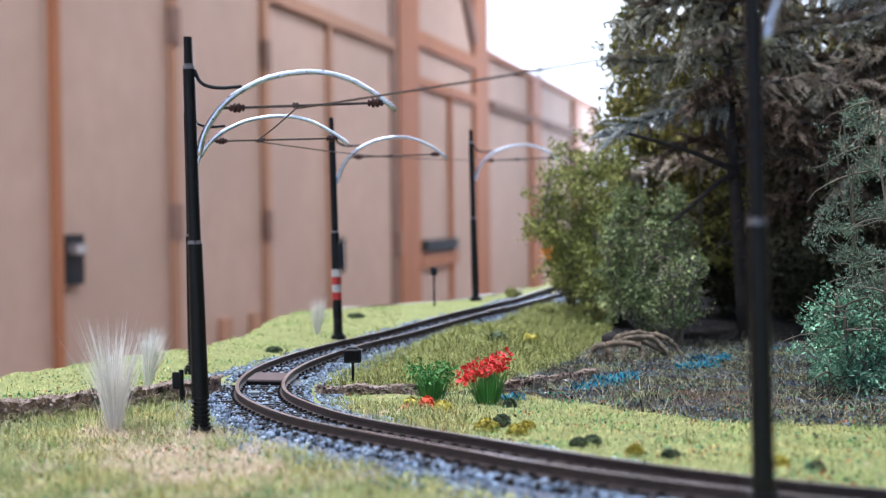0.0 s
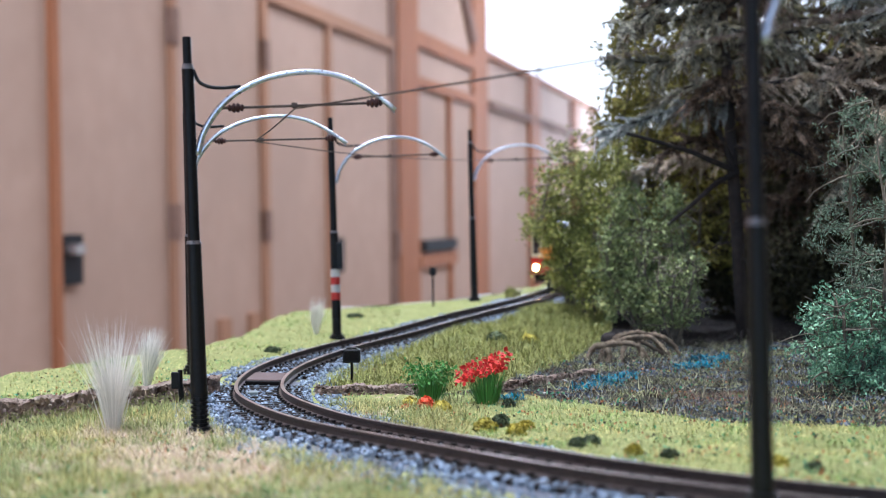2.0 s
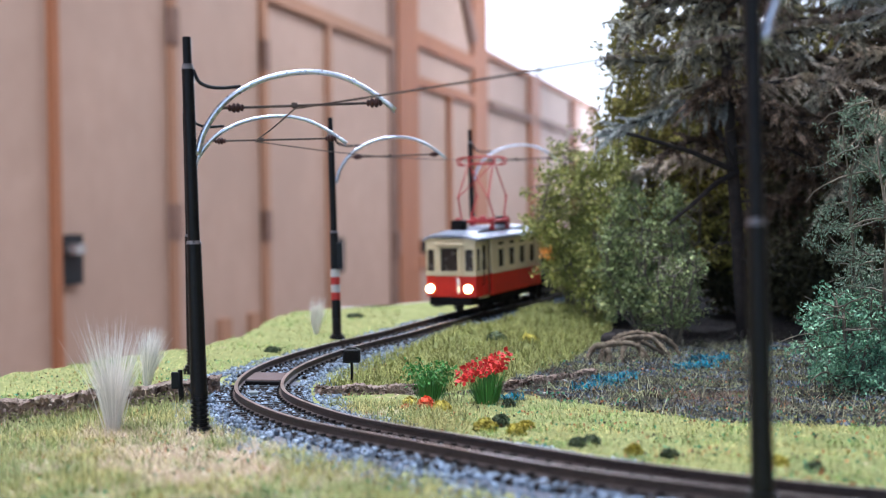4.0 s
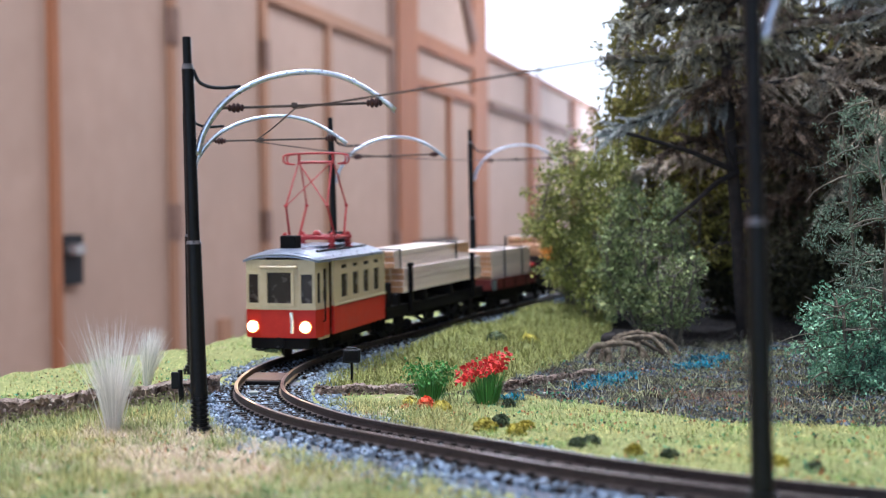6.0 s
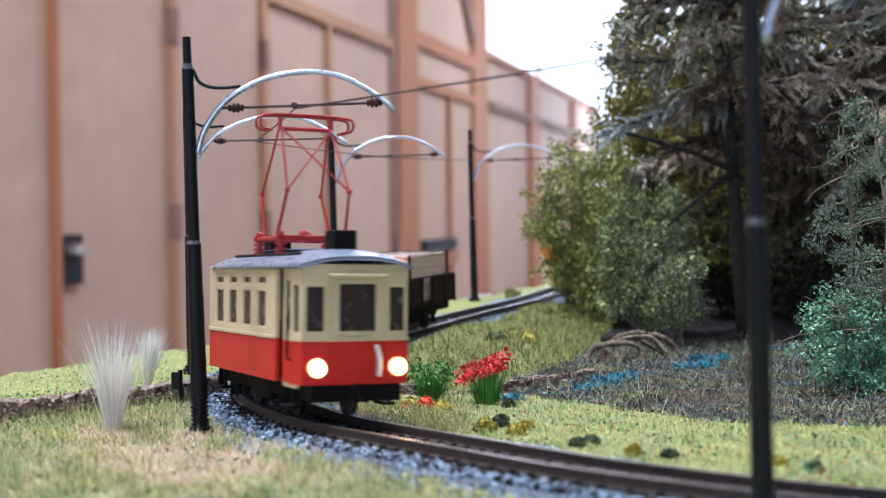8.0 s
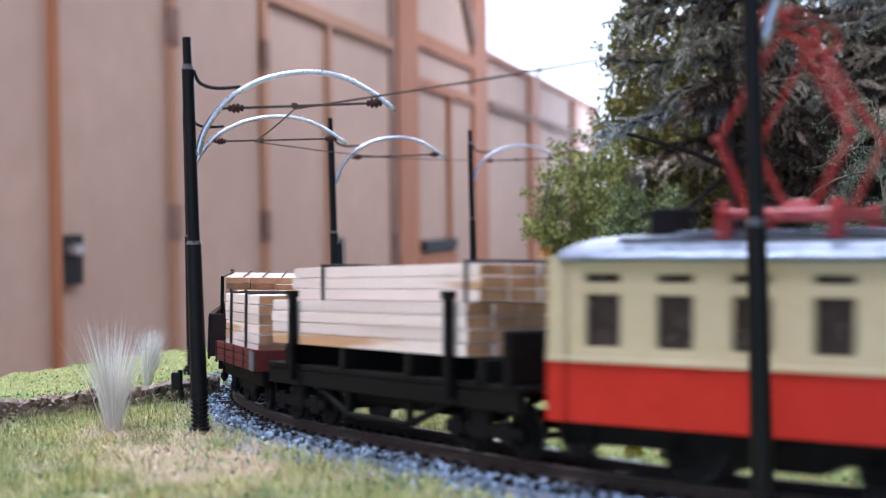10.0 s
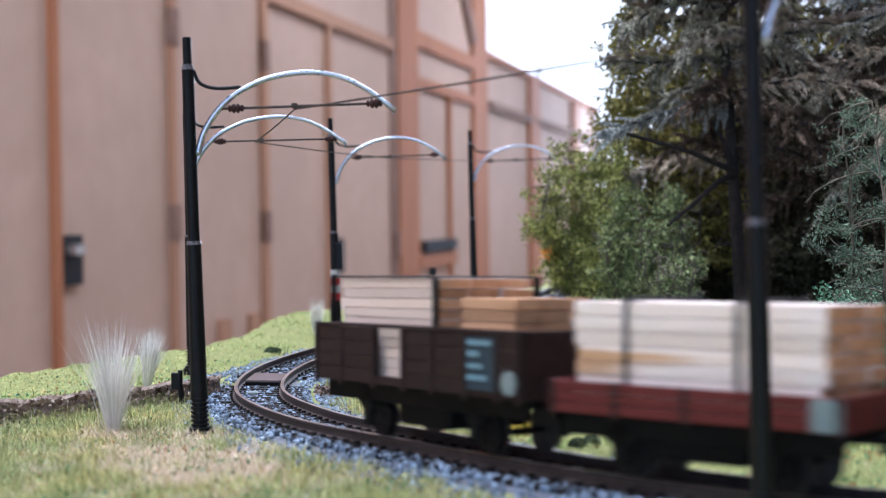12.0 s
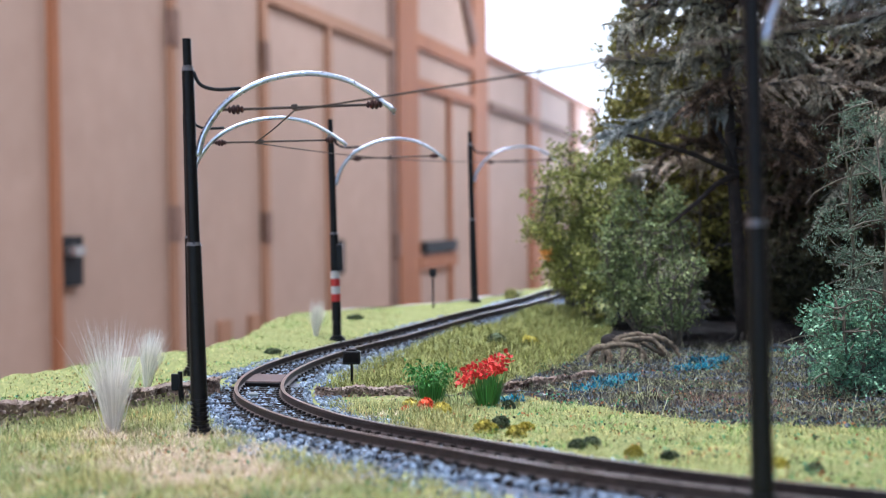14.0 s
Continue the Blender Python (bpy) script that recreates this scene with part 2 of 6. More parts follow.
M_PINE_DULL = material("brown_pine_lipping", (0.35, 0.19, 0.115), (0.39, 0.22, 0.135), 14, 0.8, spec=0.15, stretch=(1, 1, 0.12), bump=0.1)
M_LOCK = material("dark_lock_plate", (0.01, 0.01, 0.012), (0.02, 0.019, 0.019), 40, 0.7, 0.0, spec=0.15)
M_STEEL = material("brushed_lock_steel", (0.35, 0.33, 0.32), (0.5, 0.48, 0.46), 60, 0.35, 0.8)
M_PLASTER = material("hall_plaster", (0.62, 0.56, 0.5), (0.7, 0.64, 0.58), 6, 0.85)
M_FLOORING = material("hall_floorboards", (0.2, 0.13, 0.08), (0.28, 0.19, 0.12), 6, 0.5, stretch=(1, 0.1, 1))
M_WINDOWFRAME = material("white_window_frame", (0.75, 0.74, 0.72), (0.8, 0.79, 0.77), 10, 0.45)
M_DAYLIGHT = material("overcast_daylight", (0.9, 0.9, 0.9), (0.9, 0.9, 0.9), 1, 0.9, bump=0, emit=(0.97, 0.98, 1.0, 1.25))
M_LAMPGLOW = material("lit_lamp_diffuser", (0.9, 0.9, 0.9), (0.9, 0.9, 0.9), 10, 0.5, emit=(1.0, 0.94, 0.88, 3.0))


# ---- mesh helpers, in millimetres ----
def part(name, bm, mat, parent=None, label="", smooth=False, unit=MM):
    """Links a bmesh as one mesh object, under a thing or a part where one is given."""
    for v in bm.verts:
        v.co *= unit
    bmesh.ops.recalc_face_normals(bm, faces=bm.faces)
    me = bpy.data.meshes.new(name)
    bm.to_mesh(me)
    bm.free()
    if smooth:
        me.shade_smooth()
    me.materials.append(mat)
    ob = new(name, me)
    if parent:
        ob.parent = parent
    if label:
        tagged(ob, label)
    return ob


def soup(name, verts, faces, mat, parent=None, smooth=False):
    """A mesh object from arrays in millimetres."""
    me = bpy.data.meshes.new(name)
    me.from_pydata((np.asarray(verts) * MM).tolist(), [], [tuple(f) for f in np.asarray(faces).tolist()])
    if smooth:
        me.shade_smooth()
    me.materials.append(mat)
    ob = new(name, me)
    if parent:
        ob.parent = parent
    return ob


def thing(name, at, label, category, group="", turn=0.0, lean=(0.0, 0.0)):
    ob = new(name)
    ob.empty_display_size = 0.005
    ob.matrix_basis = pose(at[0] * MM, at[1] * MM, at[2] * MM, lean[0], lean[1], turn)
    return tagged(ob, label, category, group)


def box(bm, x0, x1, y0, y1, z0, z1, bevel=0.0):
    m = Matrix.Translation(((x0 + x1) / 2, (y0 + y1) / 2, (z0 + z1) / 2)) @ Matrix.Diagonal((abs(x1 - x0), abs(y1 - y0), abs(z1 - z0), 1))
    vs = bmesh.ops.create_cube(bm, size=1, matrix=m)["verts"]
    if bevel:
        es = list({e for v in vs for e in v.link_edges})
        bmesh.ops.bevel(bm, geom=es, offset=bevel, segments=1, affect="EDGES")
    return bm


def rod(bm, p, q, r0, r1=None, seg=10):
    p, q = Vector(p), Vector(q)
    m = Matrix.Translation((p + q) / 2) @ (q - p).to_track_quat("Z", "Y").to_matrix().to_4x4()
    bmesh.ops.create_cone(bm, cap_ends=True, segments=seg, radius1=r0, radius2=r0 if r1 is None else r1, depth=(q - p).length, matrix=m)
    return bm


def ball(bm, c, r, sub=1, squash=(1, 1, 1)):
    bmesh.ops.create_icosphere(bm, subdivisions=sub, radius=1, matrix=Matrix.Translation(c) @ Matrix.Diagonal((r * squash[0], r * squash[1], r * squash[2], 1)))
    return bm


def smooth_line(points, n):
    """Catmull-Rom through the points, n steps to each span."""
    p = [Vector(q) for q in points]
    p = [2 * p[0] - p[1]] + p + [2 * p[-1] - p[-2]]
    out = []
    for i in range(1, len(p) - 2):
        for k in range(n):
            t = k / n
            out.append(0.5 * (2 * p[i] + (p[i + 1] - p[i - 1]) * t + (2 * p[i - 1] - 5 * p[i] + 4 * p[i + 1] - p[i + 2]) * t * t + (3 * p[i] - p[i - 1] - 3 * p[i + 1] + p[i + 2]) * t ** 3))
    return out + [p[-2]]


def tube(bm, points, r0, r1=None, seg=8):
    """A tube along the points, from radius r0 to r1."""
    pts = [Vector(p) for p in points]
    r1 = r0 if r1 is None else r1
    rings, up = [], Vector((0.13, 0.21, 0.97))
    for i, p in enumerate(pts):
        d = (pts[min(i + 1, len(pts) - 1)] - pts[max(i - 1, 0)]).normalized()
        a = d.cross(up)
        if a.length < 0.1:
            a = d.cross(Vector((1, 0.1, 0)))
        a.normalize()
        b = d.cross(a)
        r = r0 + (r1 - r0) * i / max(1, len(pts) - 1)
        rings.append([bm.verts.new(p + r * (math.cos(2 * math.pi * k / seg) * a + math.sin(2 * math.pi * k / seg) * b)) for k in range(seg)])
    for u, v in zip(rings, rings[1:]):
        for k in range(seg):
            bm.faces.new((u[k], u[(k + 1) % seg], v[(k + 1) % seg], v[k]))
    bm.faces.new(rings[0])
    bm.faces.new(rings[-1])
    return bm


def sheet(bm, o, u, v, n, thick, us, vs, holes):
    """A wall of the given thickness along u and v from o, over the spans us and vs, with rectangular holes (u0, u1, v0, v1) through it."""
    o, u, v, n = Vector(o), Vector(u), Vector(v), Vector(n)
    cu = sorted({us[0], us[1], *(h[0] for h in holes), *(h[1] for h in holes)})
    cv = sorted({vs[0], vs[1], *(h[2] for h in holes), *(h[3] for h in holes)})
    for u0, u1 in zip(cu, cu[1:]):
        run = None
        spans = []
        for v0, v1 in zip(cv, cv[1:]):
            mu, mv = (u0 + u1) / 2, (v0 + v1) / 2
            if any(h[0] < mu < h[1] and h[2] < mv < h[3] for h in holes):
                run = None
            elif run:
                run[1] = v1
            else:
                run = [v0, v1]
                spans.append(run)
        for v0, v1 in spans:
            c = [bm.verts.new(o + u * a + v * b + n * t) for t in (0, thick) for a, b in ((u0, v0), (u1, v0), (u1, v1), (u0, v1))]
            for f in ((0, 1, 2, 3), (4, 5, 6, 7), (0, 1, 5, 4), (1, 2, 6, 5), (2, 3, 7, 6), (3, 0, 4, 7)):
                bm.faces.new([c[i] for i in f])
    bmesh.ops.remove_doubles(bm, verts=bm.verts, dist=1e-4)
    return bm


def lathe(bm, profile, seg=14):
    """A turned solid about the z axis from (radius, height) pairs."""
    rings = [[bm.verts.new((r * math.cos(2 * math.pi * k / seg), r * math.sin(2 * math.pi * k / seg), z)) for k in range(seg)] for r, z in profile]
    for u, v in zip(rings, rings[1:]):
        for k in range(seg):
            bm.faces.new((u[k], u[(k + 1) % seg], v[(k + 1) % seg], v[k]))
    bm.faces.new(rings[0])
    bm.faces.new(rings[-1])
    return bm


# ---- the line: centre of the track at rail-top height, x, y, z and cant in degrees ----
LINE = np.array([(330, 1120, 2, 0), (235, 1040, 2, 0), (160, 945, 2, 0), (100, 832, 2.5, 0), (64, 728, 3, 0),
                 (39.5, 621.3, 2.9, 0.1), (16.9, 582.3, 2.0, -0.3), (-2.9, 543.9, -0.2, -0.1), (-20.4, 505.6, -1.9, 0.1), (-36.0, 467.3, -1.7, 0.1), (-48.3, 429.7, -2.5, -0.5),
                 (-53.4, 392.0, -2.5, -1.4), (-50.8, 354.6, -2.7, -1.7), (-40.5, 317.6, -0.7, -1.7), (-25.0, 280.1, 0.7, -2.2), (-1.8, 244.3, 3.0, -2.3), (22.6, 208.3, 4.4, -2.4), (54.4, 180.3, 5.4, -3.5),
                 (95, 160, 5.4, -2), (150, 143, 5.4, 0), (230, 132, 5.4, 0), (330, 127, 5.4, 0), (450, 125, 5.4, 0), (600, 125, 5.4, 0)])
START = 5


def line_points(steps):
    c = np.vstack([2 * LINE[0] - LINE[1], LINE, 2 * LINE[-1] - LINE[-2]])
    u = np.linspace(0, len(LINE) - 1, steps * (len(LINE) - 1) + 1)
    i = np.clip(u.astype(int), 0, len(LINE) - 2)
    t = (u - i)[:, None]
    return ((1 - t) ** 3 * c[i] + (3 * t ** 3 - 6 * t ** 2 + 4) * c[i + 1] + (-3 * t ** 3 + 3 * t ** 2 + 3 * t + 1) * c[i + 2] + t ** 3 * c[i + 3]) / 6


PATH = line_points(40)
ARC = np.r_[0, np.cumsum(np.linalg.norm(np.diff(PATH[:, :3], axis=0), axis=1))]
ARC -= ARC[40 * START]


def on_line(s):
    return Vector([float(np.interp(s, ARC, PATH[:, k])) for k in range(3)])


def cant_at(s):
    return radians(float(np.interp(s, ARC, PATH[:, 3])))


def line_pose(s, reach=0.5, lift=0.0):
    """The frame of something that rides on the line at s with its pivots reach ahead and behind: x forward, y left, z up. In millimetres."""
    p, q = on_line(s + reach), on_line(s - reach)
    fw = (p - q).normalized()
    right = fw.cross(Vector((0, 0, 1))).normalized()
    c = cant_at(s)
    right = (right * math.cos(c) + Vector((0, 0, -math.sin(c)))).normalized()
    up = right.cross(fw).normalized()
    m = Matrix((fw, -right, up)).transposed().to_4x4()
    m.translation = (p + q) / 2 + up * lift
    return m


NEAR = (ARC > -200) & (ARC < 480)


def terrain(x, y):
    """Ground height in millimetres at plan points (arrays)."""
    x, y = np.atleast_1d(np.asarray(x, float)), np.atleast_1d(np.asarray(y, float))
    px, py, pz = PATH[NEAR][::3, 0], PATH[NEAR][::3, 1], PATH[NEAR][::3, 2]
    z = np.empty_like(x)
    for k in range(0, len(x), 4000):
        d2 = (x[k:k + 4000, None] - px) ** 2 + (y[k:k + 4000, None] - py) ** 2
        w = 1 / (d2 + 100) ** 2
        bed = np.clip(1 - (np.sqrt(d2.min(1)) - 12) / 8, 0, 1)
        z[k:k + 4000] = (w * pz).sum(1) / w.sum(1) - 4.0 + 0.6 * bed
    lump = 0.55 * np.sin(x * 0.16 + 1.3 * np.sin(y * 0.09)) * np.sin(y * 0.13 + 0.7) + 0.3 * np.sin(x * 0.41 + y * 0.33)
    off = np.sqrt(((x[:, None] - px[::4]) ** 2 + (y[:, None] - py[::4]) ** 2).min(1))
    z += lump * np.clip((off - 12) / 14, 0, 1)
    # a broken ledge left of the track: the ground beyond it stands higher
    edge = 311 + (x + 105) * 1.24
    side = np.clip((-60 - x) / 10, 0, 1)
    z += 3.6 * side * np.clip((y - edge) / 2.0, 0, 1) * np.clip(1 - (y - edge - 10) / 70, 0, 1)
    # low bank between the track and the wood
    bank = np.exp(-(((x - 12) / 22) ** 2 + ((y - 478) / 38) ** 2)) * 6.5 + np.exp(-(((x - 45) / 20) ** 2 + ((y - 560) / 30) ** 2)) * 6.5
    z += bank * np.clip((off - 12) / 14, 0, 1)
    return z


def ground_at(x, y):
    return float(terrain([x], [y])[0])


# ---- the hall round the table, in metres ----
WU, WN = Vector((0.2537, 0.9673, 0)), Vector((0.9673, -0.2537, 0))
WO = Vector((-0.824, 4.0, 0))


def wall_box(bm, s0, s1, z0, z1, d0, d1):
    """A block on the door wall: along it from s0 to s1, from z0 to z1, standing d0 to d1 out of its face."""
    c = [bm.verts.new(WO + WU * s + WN * d + Vector((0, 0, z))) for d in (d0, d1) for s, z in ((s0, z0), (s1, z0), (s1, z1), (s0, z1))]
    for f in ((0, 1, 2, 3), (4, 5, 6, 7), (0, 1, 5, 4), (1, 2, 6, 5), (2, 3, 7, 6), (3, 0, 4, 7)):
        bm.faces.new([c[i] for i in f])
    return bm


def hall():
    wall = tagged(part("wall_doors", wall_box(bmesh.new(), -7.5, 4.28, FLOOR, CEILING, -0.15, 0.0), M_WALL, unit=1), "beige veneered hall wall with tall folding doors", "wall", kind="structure")
    low = tagged(part("wall_low", wall_box(bmesh.new(), 4.28, 9.2, FLOOR, 0.99, -0.12, -0.01), M_WALL, unit=1), "low beige partition below the hall windows", "wall", kind="structure")
    for s0, s1, z0, z1, mat in ((-1.94, -1.9, FLOOR, CEILING, M_PINE_DULL), (-0.668, -0.642, FLOOR, CEILING, M_PINE), (0.71, 0.755, FLOOR, CEILING, M_PINE_DULL), (0.76, 2.28, 0.8, 0.85, M_PINE_DULL),
                                (1.39, 1.43, FLOOR, 0.8, M_PINE_DULL), (2.28, 2.38, FLOOR, CEILING, M_HINGE), (2.38, 2.72, FLOOR, CEILING, M_PINE), (2.72, 3.92, 0.87, 0.95, M_PINE), (2.72, 3.92, 0.67, 0.72, M_PINE),
                                (3.92, 4.28, FLOOR, CEILING, M_PINE), (3.35, 3.39, FLOOR, 0.67, M_PINE), (-0.005, 0.025, FLOOR, CEILING, M_PINE_DULL)):
        ob = part("trim", wall_box(bmesh.new(), s0, s1, z0, z1, 0.0, 0.012 if mat is M_HINGE else 0.022), mat, wall, unit=1)
    bm = bmesh.new()
    c = [bm.verts.new(WO + WU * s + WN * d + Vector((0, 0, z))) for d in (0.0, 0.03) for s, z in ((3.55, 1.4), (3.68, 1.4), (4.0, 1.05), (3.9, 1.02))]
    for f in ((0, 1, 2, 3), (4, 5, 6, 7), (0, 1, 5, 4), (1, 2, 6, 5), (2, 3, 7, 6), (3, 0, 4, 7)):
        bm.faces.new([c[i] for i in f])
    part("brace", bm, M_HINGE, wall, "dark diagonal brace", unit=1)
    for s0, s1, z0, z1, mat in ((4.28, 9.2, 0.99, 1.03, M_PINE), (4.4, 9.2, 0.68, 0.73, M_HINGE), (5.7, 6.05, FLOOR, 0.985, M_PINE), (7.6, 7.9, FLOOR, 0.985, M_PINE)):
        part("trim", wall_box(bmesh.new(), s0, s1, z0, z1, -0.01, 0.02), mat, low, unit=1)
    for s, zs in ((0.012, (0.61, 0.02, -0.9)), (0.73, (0.6, 0.0, -0.9)), (2.33, (-0.1, -0.9))):
        for z in zs:
            bm = wall_box(bmesh.new(), s - 0.02, s + 0.02, z - 0.055, z + 0.055, 0.0, 0.03)
            part("hinge", bm, M_HINGE, wall, "dark brown door hinge", unit=1)
    lock = part("door_lock", wall_box(bmesh.new(), -0.635, -0.54, -0.135, -0.005, 0.0, 0.02), M_LOCK, wall, "dark recessed lock plate", unit=1)
    part("handle", wall_box(bmesh.new(), -0.62, -0.57, -0.055, -0.03, 0.02, 0.045), M_STEEL, lock, "steel lock knob", unit=1)
    part("handle", wall_box(bmesh.new(), 2.8, 3.45, -0.16, -0.1, 0.0, 0.03), M_LOCK, wall, "dark horizontal push bar", unit=1)
    part("plate", wall_box(bmesh.new(), 2.75, 3.5, -0.24, -0.17, 0.0, 0.02), M_PINE, wall, "pine kick plate", unit=1)
    part("handle", wall_box(bmesh.new(), 1.47, 1.56, -0.2, -0.06, 0.0, 0.02), M_LOCK, wall, "dark recessed lock plate", unit=1)
    # two narrow orange-brown upright strips low on the wall
    for s in (0.33, 0.58):
        part("plate", wall_box(bmesh.new(), s, s + 0.08, FLOOR, -0.3, 0.0, 0.02), M_PINE_DULL, wall, "faint orange-brown upright strip low on the wall", unit=1)

    def slab(name, x0, x1, y0, y1, z0, z1, mat, label, cat, kind="structure"):
        return tagged(part(name, box(bmesh.new(), x0, x1, y0, y1, z0, z1), mat, unit=1), label, cat, kind=kind)
    slab("floor", -5, 5, -4.2, 13, FLOOR - 0.1, FLOOR, M_FLOORING, "brown hall floorboards", "floor")
    slab("ceiling", -5, 5, -4.2, 13, CEILING, CEILING + 0.1, M_PLASTER, "pale plastered hall ceiling", "ceiling")
    slab("wall_east", 4.8, 5, -4.2, 13, FLOOR, CEILING, M_PLASTER, "pale plastered hall wall", "wall")
    slab("wall_west", -5, -4.8, -4.2, 13, FLOOR, CEILING, M_PLASTER, "pale plastered hall wall", "wall")
    bm = sheet(bmesh.new(), (-4.8, -4.2, 0), (1, 0, 0), (0, 0, 1), (0, 1, 0), 0.2, (0, 9.6), (FLOOR, CEILING), [(1.95, 5.05, -0.2, 1.8)])
    tagged(part("wall_south", bm, M_PLASTER, unit=1), "pale plastered hall wall with a window", "wall", kind="structure")
    bm = bmesh.new()
    for x in (-2.82, 0.22):
        box(bm, x - 0.03, x + 0.03, -4.15, -4.05, -0.2, 1.8)
    for z in (-0.17, 1.77):
        box(bm, -2.79, 0.19, -4.14, -4.06, z - 0.03, z + 0.03)
    tagged(part("window_2", bm, M_WINDOWFRAME, unit=1), "white framed hall window behind the layout", "window", kind="structure")
    bm = sheet(bmesh.new(), (-4.8, 12.4, 0), (1, 0, 0), (0, 0, 1), (0, 1, 0), 0.25, (0, 9.6), (FLOOR, CEILING), [(4.6, 9.2, 0.2, 2.15)])
    tagged(part("wall_north", bm, M_PLASTER, unit=1), "hall end wall with a wide window", "wall", kind="structure")
    tagged(part("backdrop", box(bmesh.new(), -3, 7, 13.6, 13.65, -1, 5), M_DAYLIGHT, unit=1), "white overcast sky outside the window", "sky", kind="structure")
    bm = bmesh.new()
    for x in (-0.17, 0.9, 1.95, 3.0, 4.37):
        box(bm, x - 0.02, x + 0.02, 12.3, 12.38, 0.2, 2.15)
    for z in (0.2, 2.15):
        box(bm, -0.2, 4.4, 12.31, 12.37, z - 0.03, z + 0.03)
    tagged(part("window_1", bm, M_WINDOWFRAME, unit=1), "white framed hall window bright with daylight", "window", kind="structure")
    # Housings for all six lamps, the two added far ones included.
    for k, (lx, ly) in enumerate(((-0.9, 0.2), (0.9, 0.2), (-0.9, 2.4), (0.9, 2.4), (0.6, 4.8), (1.6, 7.4))):
        t = new("ceiling_light")
        t.location = (lx, ly, CEILING)
        tagged(t, "lit rectangular ceiling light in a white frame", "ceiling light", "ceiling lights")
        bm = box(bmesh.new(), -0.76, 0.76, -0.3, 0.3, -0.05, 0.0, 0.005)
        part("frame", bm, M_WINDOWFRAME, t, unit=1)
        part("diffuser", box(bmesh.new(), -0.7, 0.7, -0.25, 0.25, -0.058, -0.05), M_LAMPGLOW, t, "glowing white diffuser", unit=1)


# ---- the layout: board, turf, track ----
RIM = [(-240, 60), (-200, 250), (-180, 330), (-140, 418), (-115, 465), (-90, 505), (-81, 546), (-78, 603), (-70, 637), (-40, 655), (4, 683), (34, 742), (55, 800), (90, 900), (140, 1000), (200, 1090), (280, 1180)]


def rim_x(y):
    return np.interp(y, [p[1] for p in RIM], [p[0] for p in RIM])


SOIL_X = (-60, -35, -12, 10, 24, 42, 65, 93, 160, 700)
SOIL_NEAR = (372, 368, 363, 362, 354, 314, 284, 281, 270, 200)
SOIL_FAR = (375, 372, 368, 375, 400, 436, 520, 700, 1200, 1200)


def soil_at(x, y):
    """1 where the plan point is woodland soil, 0 where it is turf, blending over some millimetres."""
    a, b = np.interp(x, SOIL_X, SOIL_NEAR), np.interp(x, SOIL_X, SOIL_FAR)
    return np.clip((y - a) / 8 + 0.5, 0, 1) * np.clip((b - y) / 14 + 0.5, 0, 1)


def straw_at(x, y):
    mottle = 0.22 * (np.sin(x * 0.31 + 2 * np.sin(y * 0.13)) + np.sin(y * 0.27 + 1.9 * np.sin(x * 0.11)) + 0.7 * np.sin((x - y) * 0.55))
    return np.clip(mottle + 1.0 * np.exp(-(((x + 48 + (y - 250) * 0.38) / 23) ** 2 + ((y - 256) / 46) ** 2)) + 0.5 * np.exp(-(((x + 20) / 14) ** 2 + ((y - 370) / 10) ** 2)) - 0.1, 0, 1)


def tone(x, y):
    return soil_at(x, y) + 0.25 * np.sin(x * 0.9) * np.sin(y * 0.7) > 0.5


